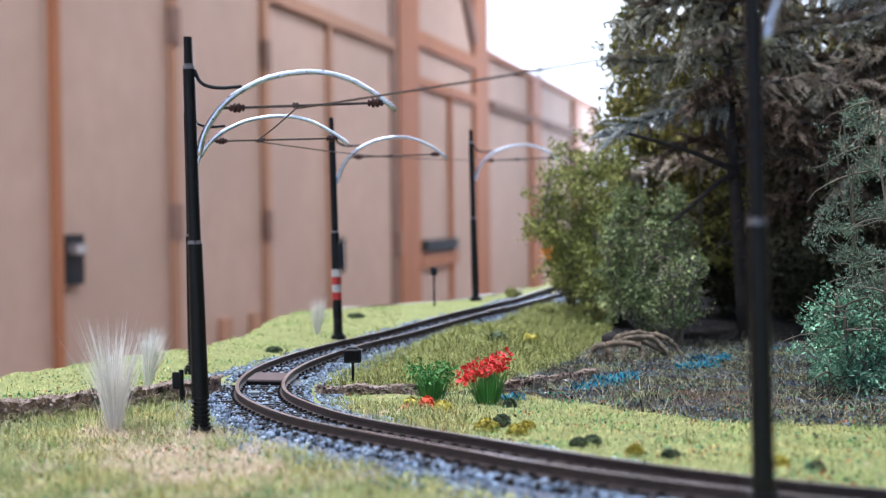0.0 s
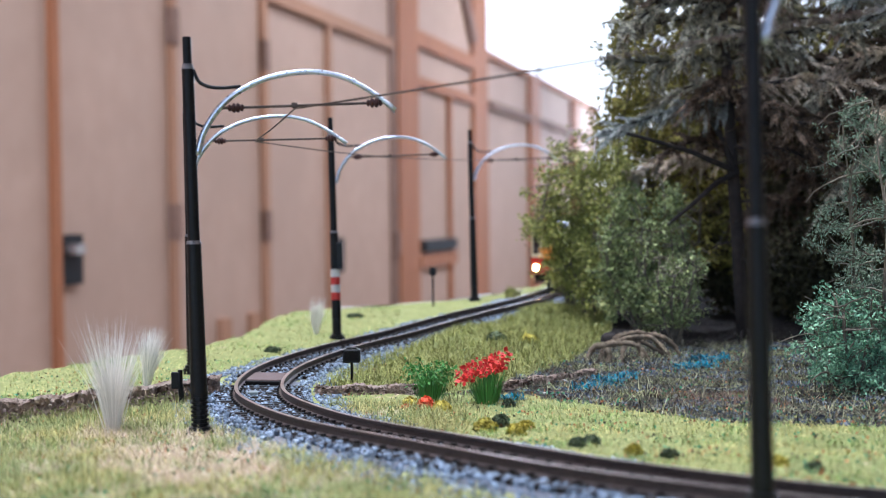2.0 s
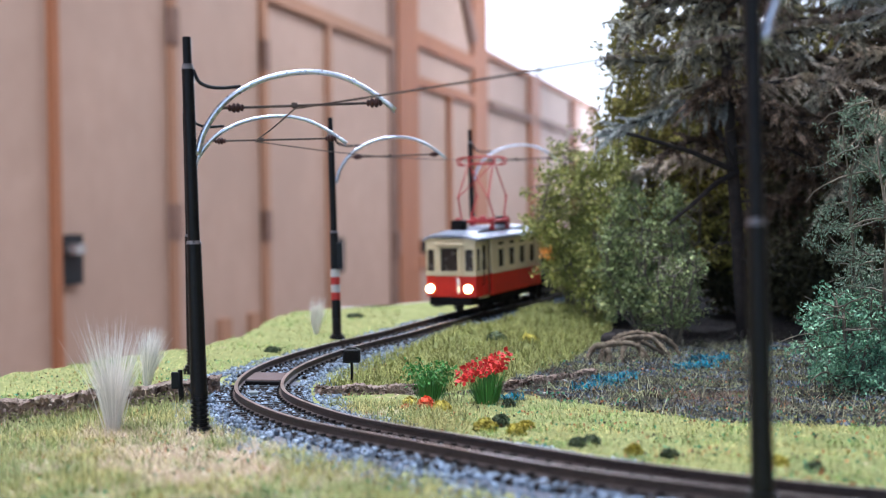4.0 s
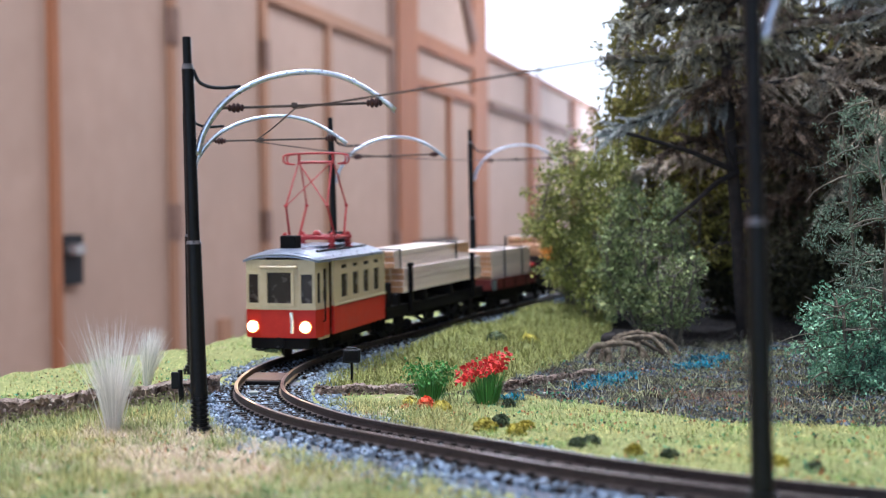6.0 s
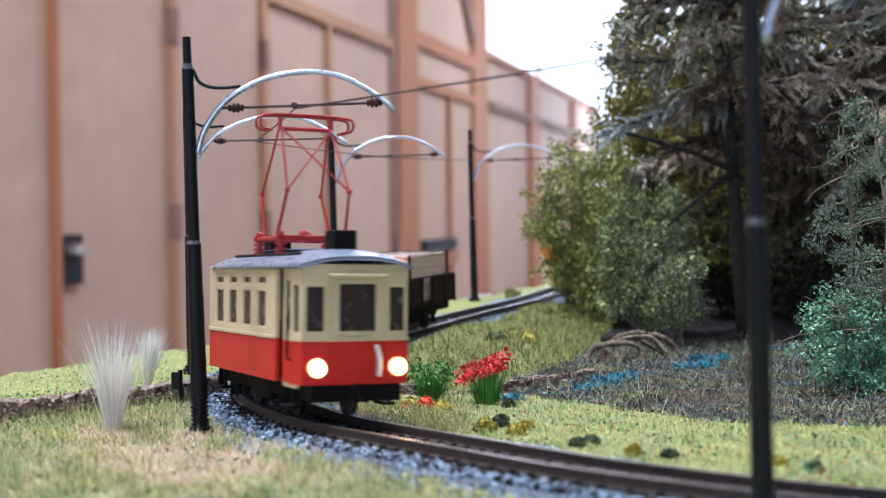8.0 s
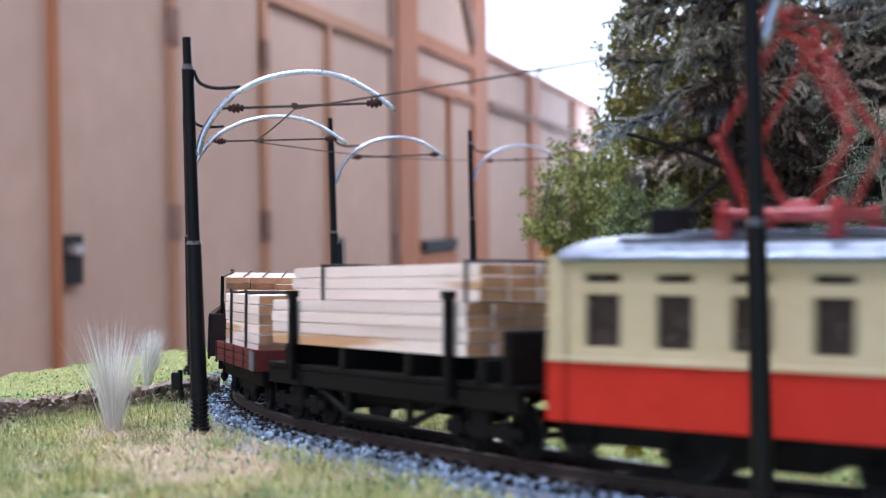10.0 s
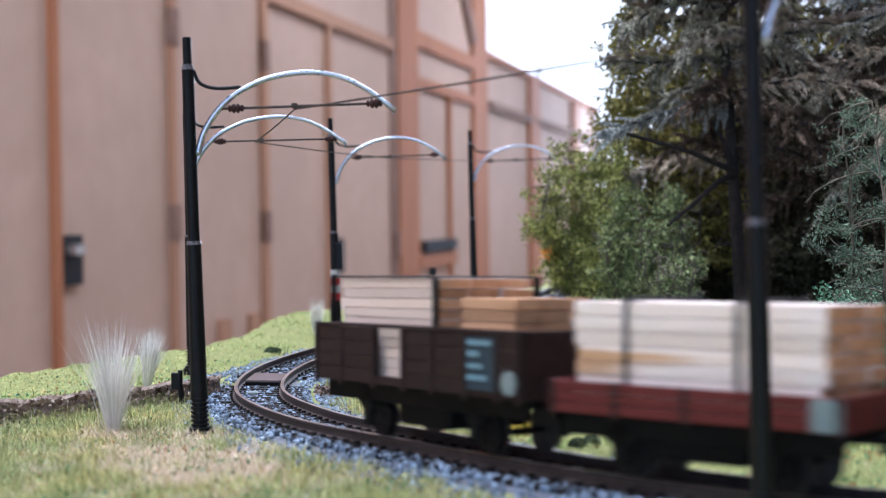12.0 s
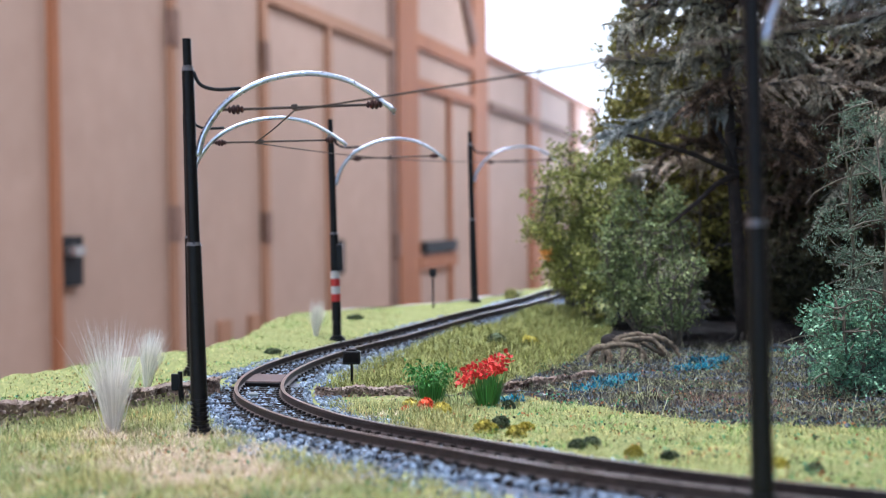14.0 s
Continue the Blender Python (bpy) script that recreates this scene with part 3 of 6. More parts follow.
def layout():
    ys = np.concatenate([np.arange(60, 200, 8), np.arange(200, 460, 2.5), np.arange(460, 760, 5), np.arange(760, 1185, 20)])
    rows = []
    for y in ys:
        x0 = float(rim_x(y))
        xs = np.concatenate([[x0 - 1.0, x0], x0 + 1.5 + (180 - x0) * np.linspace(0, 1, 130), np.linspace(200, 700, 14)])
        rows.append(np.c_[xs, np.full(len(xs), y)])
    P = np.vstack(rows)
    n = len(rows[0])
    z = terrain(P[:, 0], P[:, 1]) + np.random.normal(0, 0.12, len(P))
    z[::n] -= 6.0
    V = np.c_[P, z]
    idx = np.arange(len(ys) * n).reshape(len(ys), n)
    F = np.stack([idx[:-1, :-1].ravel(), idx[:-1, 1:].ravel(), idx[1:, 1:].ravel(), idx[1:, :-1].ravel()], 1)
    ob = soup("ground", V, F, M_LAWN, smooth=True)
    tagged(ob, "green scatter-covered turf and woodland soil of the layout", "ground", kind="structure")
    for name, values in (("soil", soil_at(V[:, 0], V[:, 1])), ("straw", straw_at(V[:, 0], V[:, 1]))):
        ob.data.attributes.new(name, "FLOAT", "POINT").data.foreach_set("value", values)
    # board under the turf
    bm = bmesh.new()
    ring = [(x - 3 if i < len(RIM) - 1 else x, y) for i, (x, y) in enumerate(RIM)] + [(700, 1180), (700, 60)]
    top = [bm.verts.new((x, y, -9.5)) for x, y in ring]
    low = [bm.verts.new((x, y, -75)) for x, y in ring]
    bm.faces.new(top)
    bm.faces.new(low[::-1])
    for i in range(len(ring)):
        j = (i + 1) % len(ring)
        bm.faces.new((top[i], low[i], low[j], top[j]))
    t = thing("layout_table", (0, 0, 0), "plywood layout table edge on plain wooden legs", "table")
    part("board", bm, M_PLY, t)
    for x, y in ((-190, 100), (660, 100), (330, 1140), (660, 1140)):
        part("leg", box(bmesh.new(), x - 22, x + 22, y - 22, y + 22, FLOOR * 1000, -75, 3), M_PLY, t)
    # pale concrete path along the far rim
    ys = np.linspace(645, 760, 24)
    V, F = [], []
    for i, y in enumerate(ys):
        x0 = float(rim_x(y))
        for k, dx in enumerate((0.5, 3.5, 7)):
            V.append((x0 + dx, y, ground_at(x0 + dx, y) + 0.5 + 0.3 * math.sin(i)))
    for i in range(len(ys) - 1):
        for k in range(2):
            F.append((i * 3 + k, i * 3 + k + 1, i * 3 + k + 4, i * 3 + k + 3))
    tagged(soup("path", V, F, M_CONCRETE, smooth=True), "pale path along the rim of the layout", "path", kind="structure")


RAIL_SECTION = [(-1.0, -2.3), (1.0, -2.3), (1.0, -2.0), (0.22, -1.75), (0.22, -0.75), (0.48, -0.55), (0.48, -0.02), (0.40, 0.0), (-0.40, 0.0), (-0.48, -0.02), (-0.48, -0.55), (-0.22, -0.75), (-0.22, -1.75), (-1.0, -2.0)]


def track():
    t = thing("track", (0, 0, 0), "curved narrow-gauge model track with rusty rails", "track")
    ss = np.concatenate([np.arange(-575, -60, 8), np.arange(-60, 560, 3.0), np.arange(560, 1050, 12)])
    poses = [line_pose(float(s)) for s in ss]
    for side in (6.25, -6.25):
        V, F = [], []
        k = len(RAIL_SECTION)
        for m in poses:
            V += [tuple(m @ Vector((0, side + y, z))) for y, z in RAIL_SECTION]
        mats = []
        for i in range(len(poses) - 1):
            for j in range(k):
                F.append((i * k + j, i * k + (j + 1) % k, (i + 1) * k + (j + 1) % k, (i + 1) * k + j))
                mats.append(1 if j in (6, 7, 8) else 0)
        ob = soup("rail", V, F, M_RAIL, t)
        ob.data.materials.append(M_RAILHEAD)
        ob.data.polygons.foreach_set("material_index", mats)
        tagged(ob, "rusty rail with a polished head")
    # ballast bed: a low trapezoid under the sleepers
    V, F = [], []
    for i, m in enumerate(poses):
        for y, z in ((17.5, -6.2), (12.5, -3.3), (5, -3.05), (-5, -3.05), (-12.5, -3.3), (-17.5, -6.2)):
            V.append(tuple(m @ Vector((0, y, z))))
    for i in range(len(poses) - 1):
        for j in range(5):
            F.append((i * 6 + j, i * 6 + j + 1, (i + 1) * 6 + j + 1, (i + 1) * 6 + j))
    tagged(soup("ballast_bed", V, F, M_BED, smooth=True), "blue-grey glued ballast bed", "ballast", kind="structure")
    # sleepers, each with its rail chairs
    bm = box(bmesh.new(), -1.25, 1.25, -12, 12, -3.6, -2.3, 0.12)
    for y in (6.25, -6.25):
        for d in (1.15, -1.15):
            box(bm, -0.6, 0.6, y + d - 0.35, y + d + 0.35, -2.35, -1.7)
    first = part("sleeper", bm, M_SLEEPER, t)
    first.matrix_basis = scaled(line_pose(-150))
    for s in np.arange(-145.2, 560, 4.8):
        if abs(s - 262) < 9:
            continue
        ob = new("sleeper", first.data)
        ob.parent = t
        ob.matrix_basis = scaled(line_pose(float(s) + random.uniform(-0.25, 0.25)) @ pose(0, 0, 0, 0, 0, random.uniform(-1, 1)))
    # stones
    base = bmesh.new()
    bmesh.ops.create_icosphere(base, subdivisions=1, radius=1)
    iv = np.array([v.co[:] for v in base.verts])
    jf = np.array([[v.index for v in f.verts] for f in base.faces])
    base.free()
    rng = np.random.default_rng(4)
    V, F = [], []
    N = 21000
    s = rng.uniform(-60, 520, N)
    y = rng.uniform(-22.5, 22.5, N) + 1.5 * np.sin(s * 0.21) * (rng.random(N) < 0.5)
    for a, b in zip(s, y):
        if abs(abs(b) - 6.25) < 1.3 or (abs(a - 262) < 9 and abs(b) < 10):
            continue
        m = line_pose(float(a))
        z = -2.6 - max(0, abs(b) - 12.5) * 0.55 + rng.uniform(-0.25, 0.3) - (0.2 if abs(b) < 12 else 0)
        q = m @ Vector((0, float(b), float(z)))
        g = ground_at(q.x, q.y) if abs(b) > 15 else -99
        r = rng.uniform(0.35, 0.72)
        sh = iv * rng.uniform(0.65, 1.2, 3) * r + rng.normal(0, 0.09 * r, iv.shape)
        F.append(jf + len(V) * 12)
        V.append(sh + np.array((q.x, q.y, max(q.z, g + 0.1))))
    tagged(soup("ballast", np.vstack(V), np.vstack(F), M_BALLAST), "loose blue-grey ballast stones", "gravel", kind="stuff")
    # plate between the rails where the track crosses the ledge
    m = line_pose(261)
    p = new("crossing_plate")
    p.matrix_basis = scaled(m)
    tagged(p, "brown plate between the rails over a dark gap", "plate")
    part("board", box(bmesh.new(), -9, 8, -5.2, 5.2, -2.2, -1.0, 0.2), M_BROWNPLATE, p)
    for a, b in ((277, -12.2), (291, -1.6)):
        q = new("sleeper_plate")
        q.matrix_basis = scaled(line_pose(a))
        tagged(q, "small pale grey plate beside the rail", "plate")
        part("slab", box(bmesh.new(), -2.0, 2.0, b - 1.3, b + 1.3, -2.6, -1.5, 0.2), M_GREYPLATE, q)
    # Black block in place of the shaded gap at the plate's near end.
    part("lip", box(bmesh.new(), 8.1, 9.6, -5.0, 5.0, -4.2, -1.3, 0.2), M_UNDER, p)


def scaled(m):
    m = m.copy()
    m.translation *= MM
    return m


# ---- catenary masts ----
ARCH = [(0.1, 61.3), (1.6, 66.2), (5.0, 71.2), (9.3, 74.7), (16.0, 77.6), (24.5, 78.7), (32, 77.4), (38, 74.2), (43.4, 69.9)]


def mast(at, label, banded=False, boxed=False, lean=-1.15, tall=0.0, slim=1.0, reach=1.0):
    t = thing("catenary_mast", at, label, "mast", "catenary masts", lean=(0, lean))
    bm = bmesh.new()
    rod(bm, (0, 0, -3.6), (0, 0, 1.1), 3.2, 3.1, 16)
    rod(bm, (0, 0, 1.0), (0, 0, 1.9), 2.7, 2.4, 16)
    part("base", bm, M_MAST, t, smooth=False)
    ribs = [(1.6, 0.8)]
    for k in range(8):
        ribs += [(1.6, 1.25 + k * 0.95), (1.98, 1.3 + k * 0.95), (1.98, 1.72 + k * 0.95), (1.6, 1.77 + k * 0.95)]
    part("spring_foot", lathe(bmesh.new(), ribs + [(1.6, 8.6)]), M_MAST, t, "ribbed black foot")
    pole = part("lower_tube", rod(bmesh.new(), (0, 0, 8.4), (0, 0, 42), 1.85 * slim, 1.6 * slim, 18), M_MAST, t, smooth=False)
    part("collar", rod(bmesh.new(), (0, 0, 41.9), (0, 0, 42.7), 1.72 * slim, 1.45 * slim, 18), M_COLLAR, t, "bright grey metal collar")
    part("upper_tube", rod(bmesh.new(), (0, 0, 42.5), (0, 0, 80.2), 1.36 * slim, 1.3 * slim, 18), M_MAST, t)
    part("top_collar", rod(bmesh.new(), (0, 0, 80.0), (0, 0, 81.2), 1.42, 1.1, 18), M_COLLAR, t)
    part("tip", rod(bmesh.new(), (0, 0, 81.0), (0, 0, 87), 0.98, 0.95, 14), M_MAST, t)
    part("arch", tube(bmesh.new(), smooth_line([(x * reach + 1.4, 0, z + (0.0 if z > 70.5 and not tall else tall)) for x, z in ARCH], 6), 0.72, 0.55, 12), M_SILVER, t, "curved bare metal arch arm", smooth=True)
    part("stay", tube(bmesh.new(), smooth_line([(1.2, 0, 79.8), (2.6, 0, 77.0), (6.0, 0, 75.8), (11.4, 0, 75.9)], 5), 0.42, seg=8), M_MAST, t, smooth=True)
    bar = part("bar", rod(bmesh.new(), (6.0, 0, 71.3), (42.6 * reach, 0, 71.5), 0.3), M_WIRE, t)
    for x, z in ((10.2, 71.3), (40.4 * reach, 71.5)):
        bm = bmesh.new()
        for k in range(4):
            ball(bm, (x - 1.35 + k * 0.9, 0, z), 1.1 if k in (1, 2) else 0.8, 2, (0.55, 1, 1))
        part("insulator", bm, M_INSULATOR, t, "brown ribbed insulator")
    bm = bmesh.new()
    box(bm, 22.3, 23.7, -0.5, 0.5, 70.9, 72.1, 0.2)
    rod(bm, (23.0, 0, 71.6), (23.0, 0, 70.9), 0.25)
    part("clamp", bm, M_WIRE, t)
    part("end_clip", tube(bmesh.new(), [(42 * reach, 0, 71.9), (43.6 * reach, 0, 71.2), (44.8 * reach, 0, 70.0), (44.4 * reach, 0, 69.3)], 0.5, 0.4), M_SILVER, t)
    if banded:
        for k in range(4):
            part("band", rod(bmesh.new(), (0, 0, 15.5 + 3 * k), (0, 0, 18.5 + 3 * k), 1.86, 1.84, 16), M_BAND_RED if k % 2 == 0 else M_BAND_WHITE, t, "red band" if k % 2 == 0 else "white band")
    if boxed:
        part("switch_box", box(bmesh.new(), 0.6, 3.2, -1.6, 1.6, 28, 38, 0.3), M_MAST, t, "dark switch box")
    return t


MASTS = [((-53.6, 290.2), -4.0), ((-78.2, 412.5), -4.4), ((-42.0, 522.2), -5.3), ((15.9, 675.6), -1.2), ((39.8, 165.0), 0.6)]


def masts():
    for k, ((x, y), z) in enumerate(MASTS):
        mast((x, y, z), "black tapered catenary mast with red and white bands" if k == 2 else "black tapered catenary mast with curved silver arm", k == 2, k == 2, -0.5 if k == 1 else -1.15, 3.1 if k == 4 else 0.0, 0.78 if k == 4 else 1.0, 1.1 if k == 1 else 1.0)
    # contact wire from arm to arm
    pts = []
    for k in (3, 2, 1, 0, 4):
        (x, y), z = MASTS[k]
        pts.append(Vector((x + 23.0 - 1.4 + {3: 2, 2: 0, 1: -1.5, 0: 0, 4: -2.7}[k], y, z + 71.2 + (-2.3 if k == 4 else 0))))
    pts = [Vector((75, 790, 71))] + pts + [Vector((160, 150, 73))]
    w = thing("contact_wire", (0, 0, 0), "thin dark contact wire strung between the masts", "wire")
    for p, q in zip(pts, pts[1:]):
        mid = (p + q) / 2 - Vector((0, 0, 0.4))
        part("wire", tube(bmesh.new(), smooth_line([p, mid, q], 6), 0.21, seg=6), M_WIRE, w)


# ---- the train: x forward, y to the left of travel, z from rail top ----
SPEED, S7 = 75.34, 279.9
WHEELS = []


def slack(t):
    """How far the train falls behind an even run after it slows a little on the curve."""
    u = min(1.0, max(0.0, (t - 8.1) / 2.3))
    return 10.0 * u * u * (3 - 2 * u) + 1.9 * max(0.0, t - 10.4) + 4.4 * max(0.0, t - 12.6)


def where(t):
    return S7 + SPEED * (t - 7) - 0.04 * (t - 7) ** 2 - slack(t)


def wheelset(parent, x, r, name="wheelset"):
    """Two wheels on an axle, a part that turns as its vehicle runs."""
    bm = bmesh.new()
    rod(bm, (0, -6.6, 0), (0, 6.6, 0), 0.6, None, 8)
    for y in (-5.9, 5.9):
        rod(bm, (0, y - 0.55, 0), (0, y + 0.55, 0), r, None, 24)
        rod(bm, (0, y - 0.75, 0), (0, y + 0.75, 0), 1.2, None, 10)
        for k in range(5):
            a = 2 * math.pi * k / 5
            rod(bm, (0.55 * r * math.cos(a), y - 0.7, 0.55 * r * math.sin(a)), (0.55 * r * math.cos(a), y + 0.7, 0.55 * r * math.sin(a)), 0.45, None, 6)
    ob = part(name, bm, M_WHEEL, parent)
    ob.location = (x * MM, 0, r * MM)
    bm = bmesh.new()
    for y in (-5.2, 5.2):
        rod(bm, (0, y - 0.15, 0), (0, y + 0.15, 0), r + 0.5, None, 24)
    part("tyre", bm, M_TYRE, ob)
    WHEELS.append((ob, x, r))
    return ob


def running_gear(parent, x0, x1, r, wheels, z=8.2):
    """Black underframe with solebars, axle guards, springs, buffers and couplers."""
    bm = bmesh.new()
    box(bm, x0, x1, -9, 9, z - 1.6, z, 0.2)
    part("underframe", bm, M_UNDER, parent)
    for y in (9.2, -9.2):
        part("sole_bar", box(bmesh.new(), x0 + 0.5, x1 - 0.5, y - 0.6, y + 0.6, z - 3.4, z - 0.1, 0.15), M_UNDER, parent)
    mid = (x0 + x1) / 2
    bm = box(bmesh.new(), mid - 8, mid + 8, -8.6, 8.6, r - 0.2, z - 1, 0.4)
    part("brake_gear", bm, M_UNDER, parent)
    for x in wheels:
        wheelset(parent, x, r)
        for y in (9.3, -9.3):
            bm = bmesh.new()
            box(bm, x - 1.6, x + 1.6, y - 0.5, y + 0.5, r - 1.4, z - 1, 0.3)
            box(bm, x - 0.9, x + 0.9, y - 0.9, y + 0.9, r - 0.9, r + 0.9, 0.3)
            tube(bm, smooth_line([(x - 4.5, y, z - 2.2), (x, y, r + 1.4), (x + 4.5, y, z - 2.2)], 4), 0.5, seg=6)
            part("axle_guard", bm, M_UNDER, parent)
    for x, d in ((x0, -1), (x1, 1)):
        bm = bmesh.new()
        rod(bm, (x, 0, z - 1.6), (x + 2.4 * d, 0, z - 1.6), 0.8)
        rod(bm, (x + 2.2 * d, 0, z - 1.6), (x + 2.8 * d, 0, z - 1.6), 1.9, None, 14)
        part("buffer", bm, M_UNDER, parent)
        bm = bmesh.new()
        tube(bm, [(x, 0, z - 3.0), (x + 2.6 * d, 0, z - 3.2), (x + 3.4 * d, 0, z - 2.6)], 0.45, seg=6)
        part("coupler", bm, M_UNDER, parent)


def railcar():
    t = thing("railcar", (0, 0, 0), "red and cream electric railcar with lit headlamps", "railcar")
    R, H, D, B, E = -34.0, 12.8, 8.2, 17.3, 32.6
    HF = 11.5
    front = [(32.9, HF), (33.9, 6.4), (33.9, -6.4), (32.9, -HF)]
    rear = [(31.8, H), (33.9, 6.4), (33.9, -6.4), (31.8, -H)]
    side_holes = []
    for x in (-28, -16.7, -5.4, 5.9):
        side_holes += [(x, x + 6.5, B + 1.7, B + 10.0), (x, x + 6.5, B + 11.0, B + 13.0)]
    for y, n in ((H, (0, -1, 0)), (-H, (0, 1, 0))):
        part("lower_side", sheet(bmesh.new(), (0, y, 0), (1, 0, 0), (0, 0, 1), n, 0.9, (R, 19.5), (D, B), []), M_RED, t, "glossy red lower side")
        part("upper_side", sheet(bmesh.new(), (0, y, 0), (1, 0, 0), (0, 0, 1), n, 0.9, (R, 19.5), (B, E), side_holes), M_CREAM, t, "cream upper side")
        sg = 1 if y > 0 else -1
        part("belt_strip", box(bmesh.new(), R, 19.5, y - 0.2 + 0.15 * sg, y + 0.2 + 0.15 * sg, B - 0.3, B + 0.45, 0.1), M_CREAM, t, "cream belt strip")
        # recessed entrance
        yi = y - 1.6 * sg
        part("door", sheet(bmesh.new(), (0, yi, 0), (1, 0, 0), (0, 0, 1), n, 0.7, (19.5, 28.2), (D - 1, E), [(21.6, 26, B + 1.7, B + 12.0)]), M_CREAM, t, "cream entrance door")
        part("door_panel", box(bmesh.new(), 20.3, 27.2, yi + 0.02 * sg, yi + 0.35 * sg, D, B - 0.5, 0.1), M_RED, t)
        # canted corner between the entrance and the end
        cu = Vector((32.9 - 28.0, (HF - 12.4) * sg, 0))
        cl = cu.length
        cu.normalize()
        co = Vector((28.0, 12.4 * sg, 0))
        part("corner_side", sheet(bmesh.new(), co, cu, (0, 0, 1), n, 0.9, (0, cl), (B, E), [(1.3, 3.6, B + 1.6, B + 11.0)]), M_CREAM, t)
        part("corner_panel", sheet(bmesh.new(), co, cu, (0, 0, 1), n, 0.9, (0, cl), (D, B), []), M_RED, t)
        part("belt_strip", sheet(bmesh.new(), co + Vector((0, 0.25 * sg, 0)), cu, (0, 0, 1), n, 0.3, (0, cl), (B - 0.3, B + 0.5), []), M_CREAM, t, "cream belt strip")
        part("corner_window", sheet(bmesh.new(), co - Vector((0, 0.5 * sg, 0)), cu, (0, 0, 1), n, 0.2, (1.3, 3.6), (B + 1.6, B + 11.0), []), M_GLASS, t).visible_shadow = False
        part("grab_rail", tube(bmesh.new(), [(28.3, 12.2 * sg + 0.1 * sg, 13), (28.3, 12.2 * sg + 0.9 * sg, 13.4), (28.3, 12.2 * sg + 0.9 * sg, 22), (28.3, 12.2 * sg + 0.1 * sg, 22.4)], 0.28, seg=6), M_MAST, t)
        for x in (-28, -16.7, -5.4, 5.9):
            for z0, z1 in ((B + 1.7, B + 10.0), (B + 11.0, B + 13.0)):
                bm = bmesh.new()
                box(bm, x, x + 6.5, y - 0.55 * sg - 0.12, y - 0.55 * sg + 0.12, z0, z1)
                w = part("side_window", bm, M_GLASS, t, "tinted side window")
                w.visible_shadow = False
                bm = bmesh.new()
                for a, b, c, d in ((x, x + 0.45, z0, z1), (x + 6.05, x + 6.5, z0, z1), (x + 0.45, x + 6.05, z0, z0 + 0.4), (x + 0.45, x + 6.05, z1 - 0.4, z1)):
                    box(bm, a, b, y - 0.3 * sg - 0.2, y - 0.3 * sg + 0.2, c, d)
                part("window_frame", bm, M_CREAM, w)
        bm = box(bmesh.new(), 21.6, 26, yi - 0.4 * sg - 0.1, yi - 0.4 * sg + 0.1, B + 1.7, B + 12)
        part("door_window", bm, M_GLASS, t).visible_shadow = False
    # the two ends, each of a middle panel and two canted ones
    for d in (1, -1):
        pts = front if d > 0 else [(-x + 0.6, y) for x, y in rear]
        for k in range(3):
            (x0, y0), (x1, y1) = pts[k], pts[k + 1]
            u = Vector((x1 - x0, y1 - y0, 0))
            L = u.length
            u.normalize()
            n = Vector((-d, 0, 0))
            if k == 1:
                holes = [(2.3, L - 2.3, B + 1.6, B + 11.4)]
            elif k == 0:
                holes = [(0.8, L - 0.6, B + 1.6, B + 10.8)]
            else:
                holes = [(0.6, L - 0.8, B + 1.6, B + 10.8)]
            part("end_panel", sheet(bmesh.new(), (x0, y0, 0), u, (0, 0, 1), n, 0.9, (0, L), (B, E), holes), M_CREAM, t, "cream end panel")
            part("end_apron", sheet(bmesh.new(), (x0, y0, 0), u, (0, 0, 1), n, 0.9, (0, L), (D, B), []), M_RED, t, "red end apron")
            part("belt_strip", sheet(bmesh.new(), (x0 + 0.3 * d, y0, 0), u, (0, 0, 1), n, 0.4, (0, L), (B - 0.3, B + 0.5), []), M_CREAM, t, "cream belt strip")
            a, b, c, e = holes[0]
            w = part("end_window", sheet(bmesh.new(), (x0 - 0.4 * d, y0, 0), u, (0, 0, 1), n, 0.2, (a, b), (c, e), []), M_GLASS, t, "tinted cab window")
            w.visible_shadow = False
            bm = bmesh.new()
            out = 0.5 if k == 1 else 0.15
            sheet(bm, (x0 + out * d, y0, 0), u, (0, 0, 1), n, out + 0.5, (a - (0.9 if k == 1 else 0.4), b + (0.9 if k == 1 else 0.4)), (c - 0.7, e + 0.7), [(a + 0.1, b - 0.1, c + 0.1, e - 0.1)])
            part("window_frame", bm, M_CREAM, w, "raised cream window frame")
        xm = (33.9 if d > 0 else -33.3)
        part("visor", box(bmesh.new(), xm, xm + 1.3 * d, -6.3, 6.3, B + 12.5, B + 13.4, 0.25), M_CREAM, t, "cream sun visor")
        part("white_hose", tube(bmesh.new(), smooth_line([(xm + 0.6 * d, 4.0, 16.2), (xm + 1.1 * d, 4.5, 13.6), (xm + 1.0 * d, 4.4, 9.8)], 4), 0.5, seg=8), M_WHITE, t, "white brake hose")
        # Black board added to stand in for the shade below the car's end.
        part("apron_board", box(bmesh.new(), xm - 2.5 * d, xm - 0.2 * d, -9.8, 9.8, D - 3.5, D - 0.05, 0.3), M_UNDER, t)
        for y in (8.75, -8.75):
            lx = xm - 0.35 * d
            h = part("headlight", rod(bmesh.new(), (lx - 0.6 * d, y, 11.7), (lx + 1.2 * d, y, 11.7), 1.75, 1.65, 20), M_RED, t, "lit round headlamp")
            if d > 0:
                bm = bmesh.new()
                bmesh.ops.create_uvsphere(bm, u_segments=16, v_segments=8, radius=1, matrix=Matrix.Translation((lx + 1.1, y, 11.7)) @ Matrix.Diagonal((0.55, 1.62, 1.62, 1)))
                part("lens", bm, M_LIGHT, h, "glowing warm lamp lens", smooth=True)
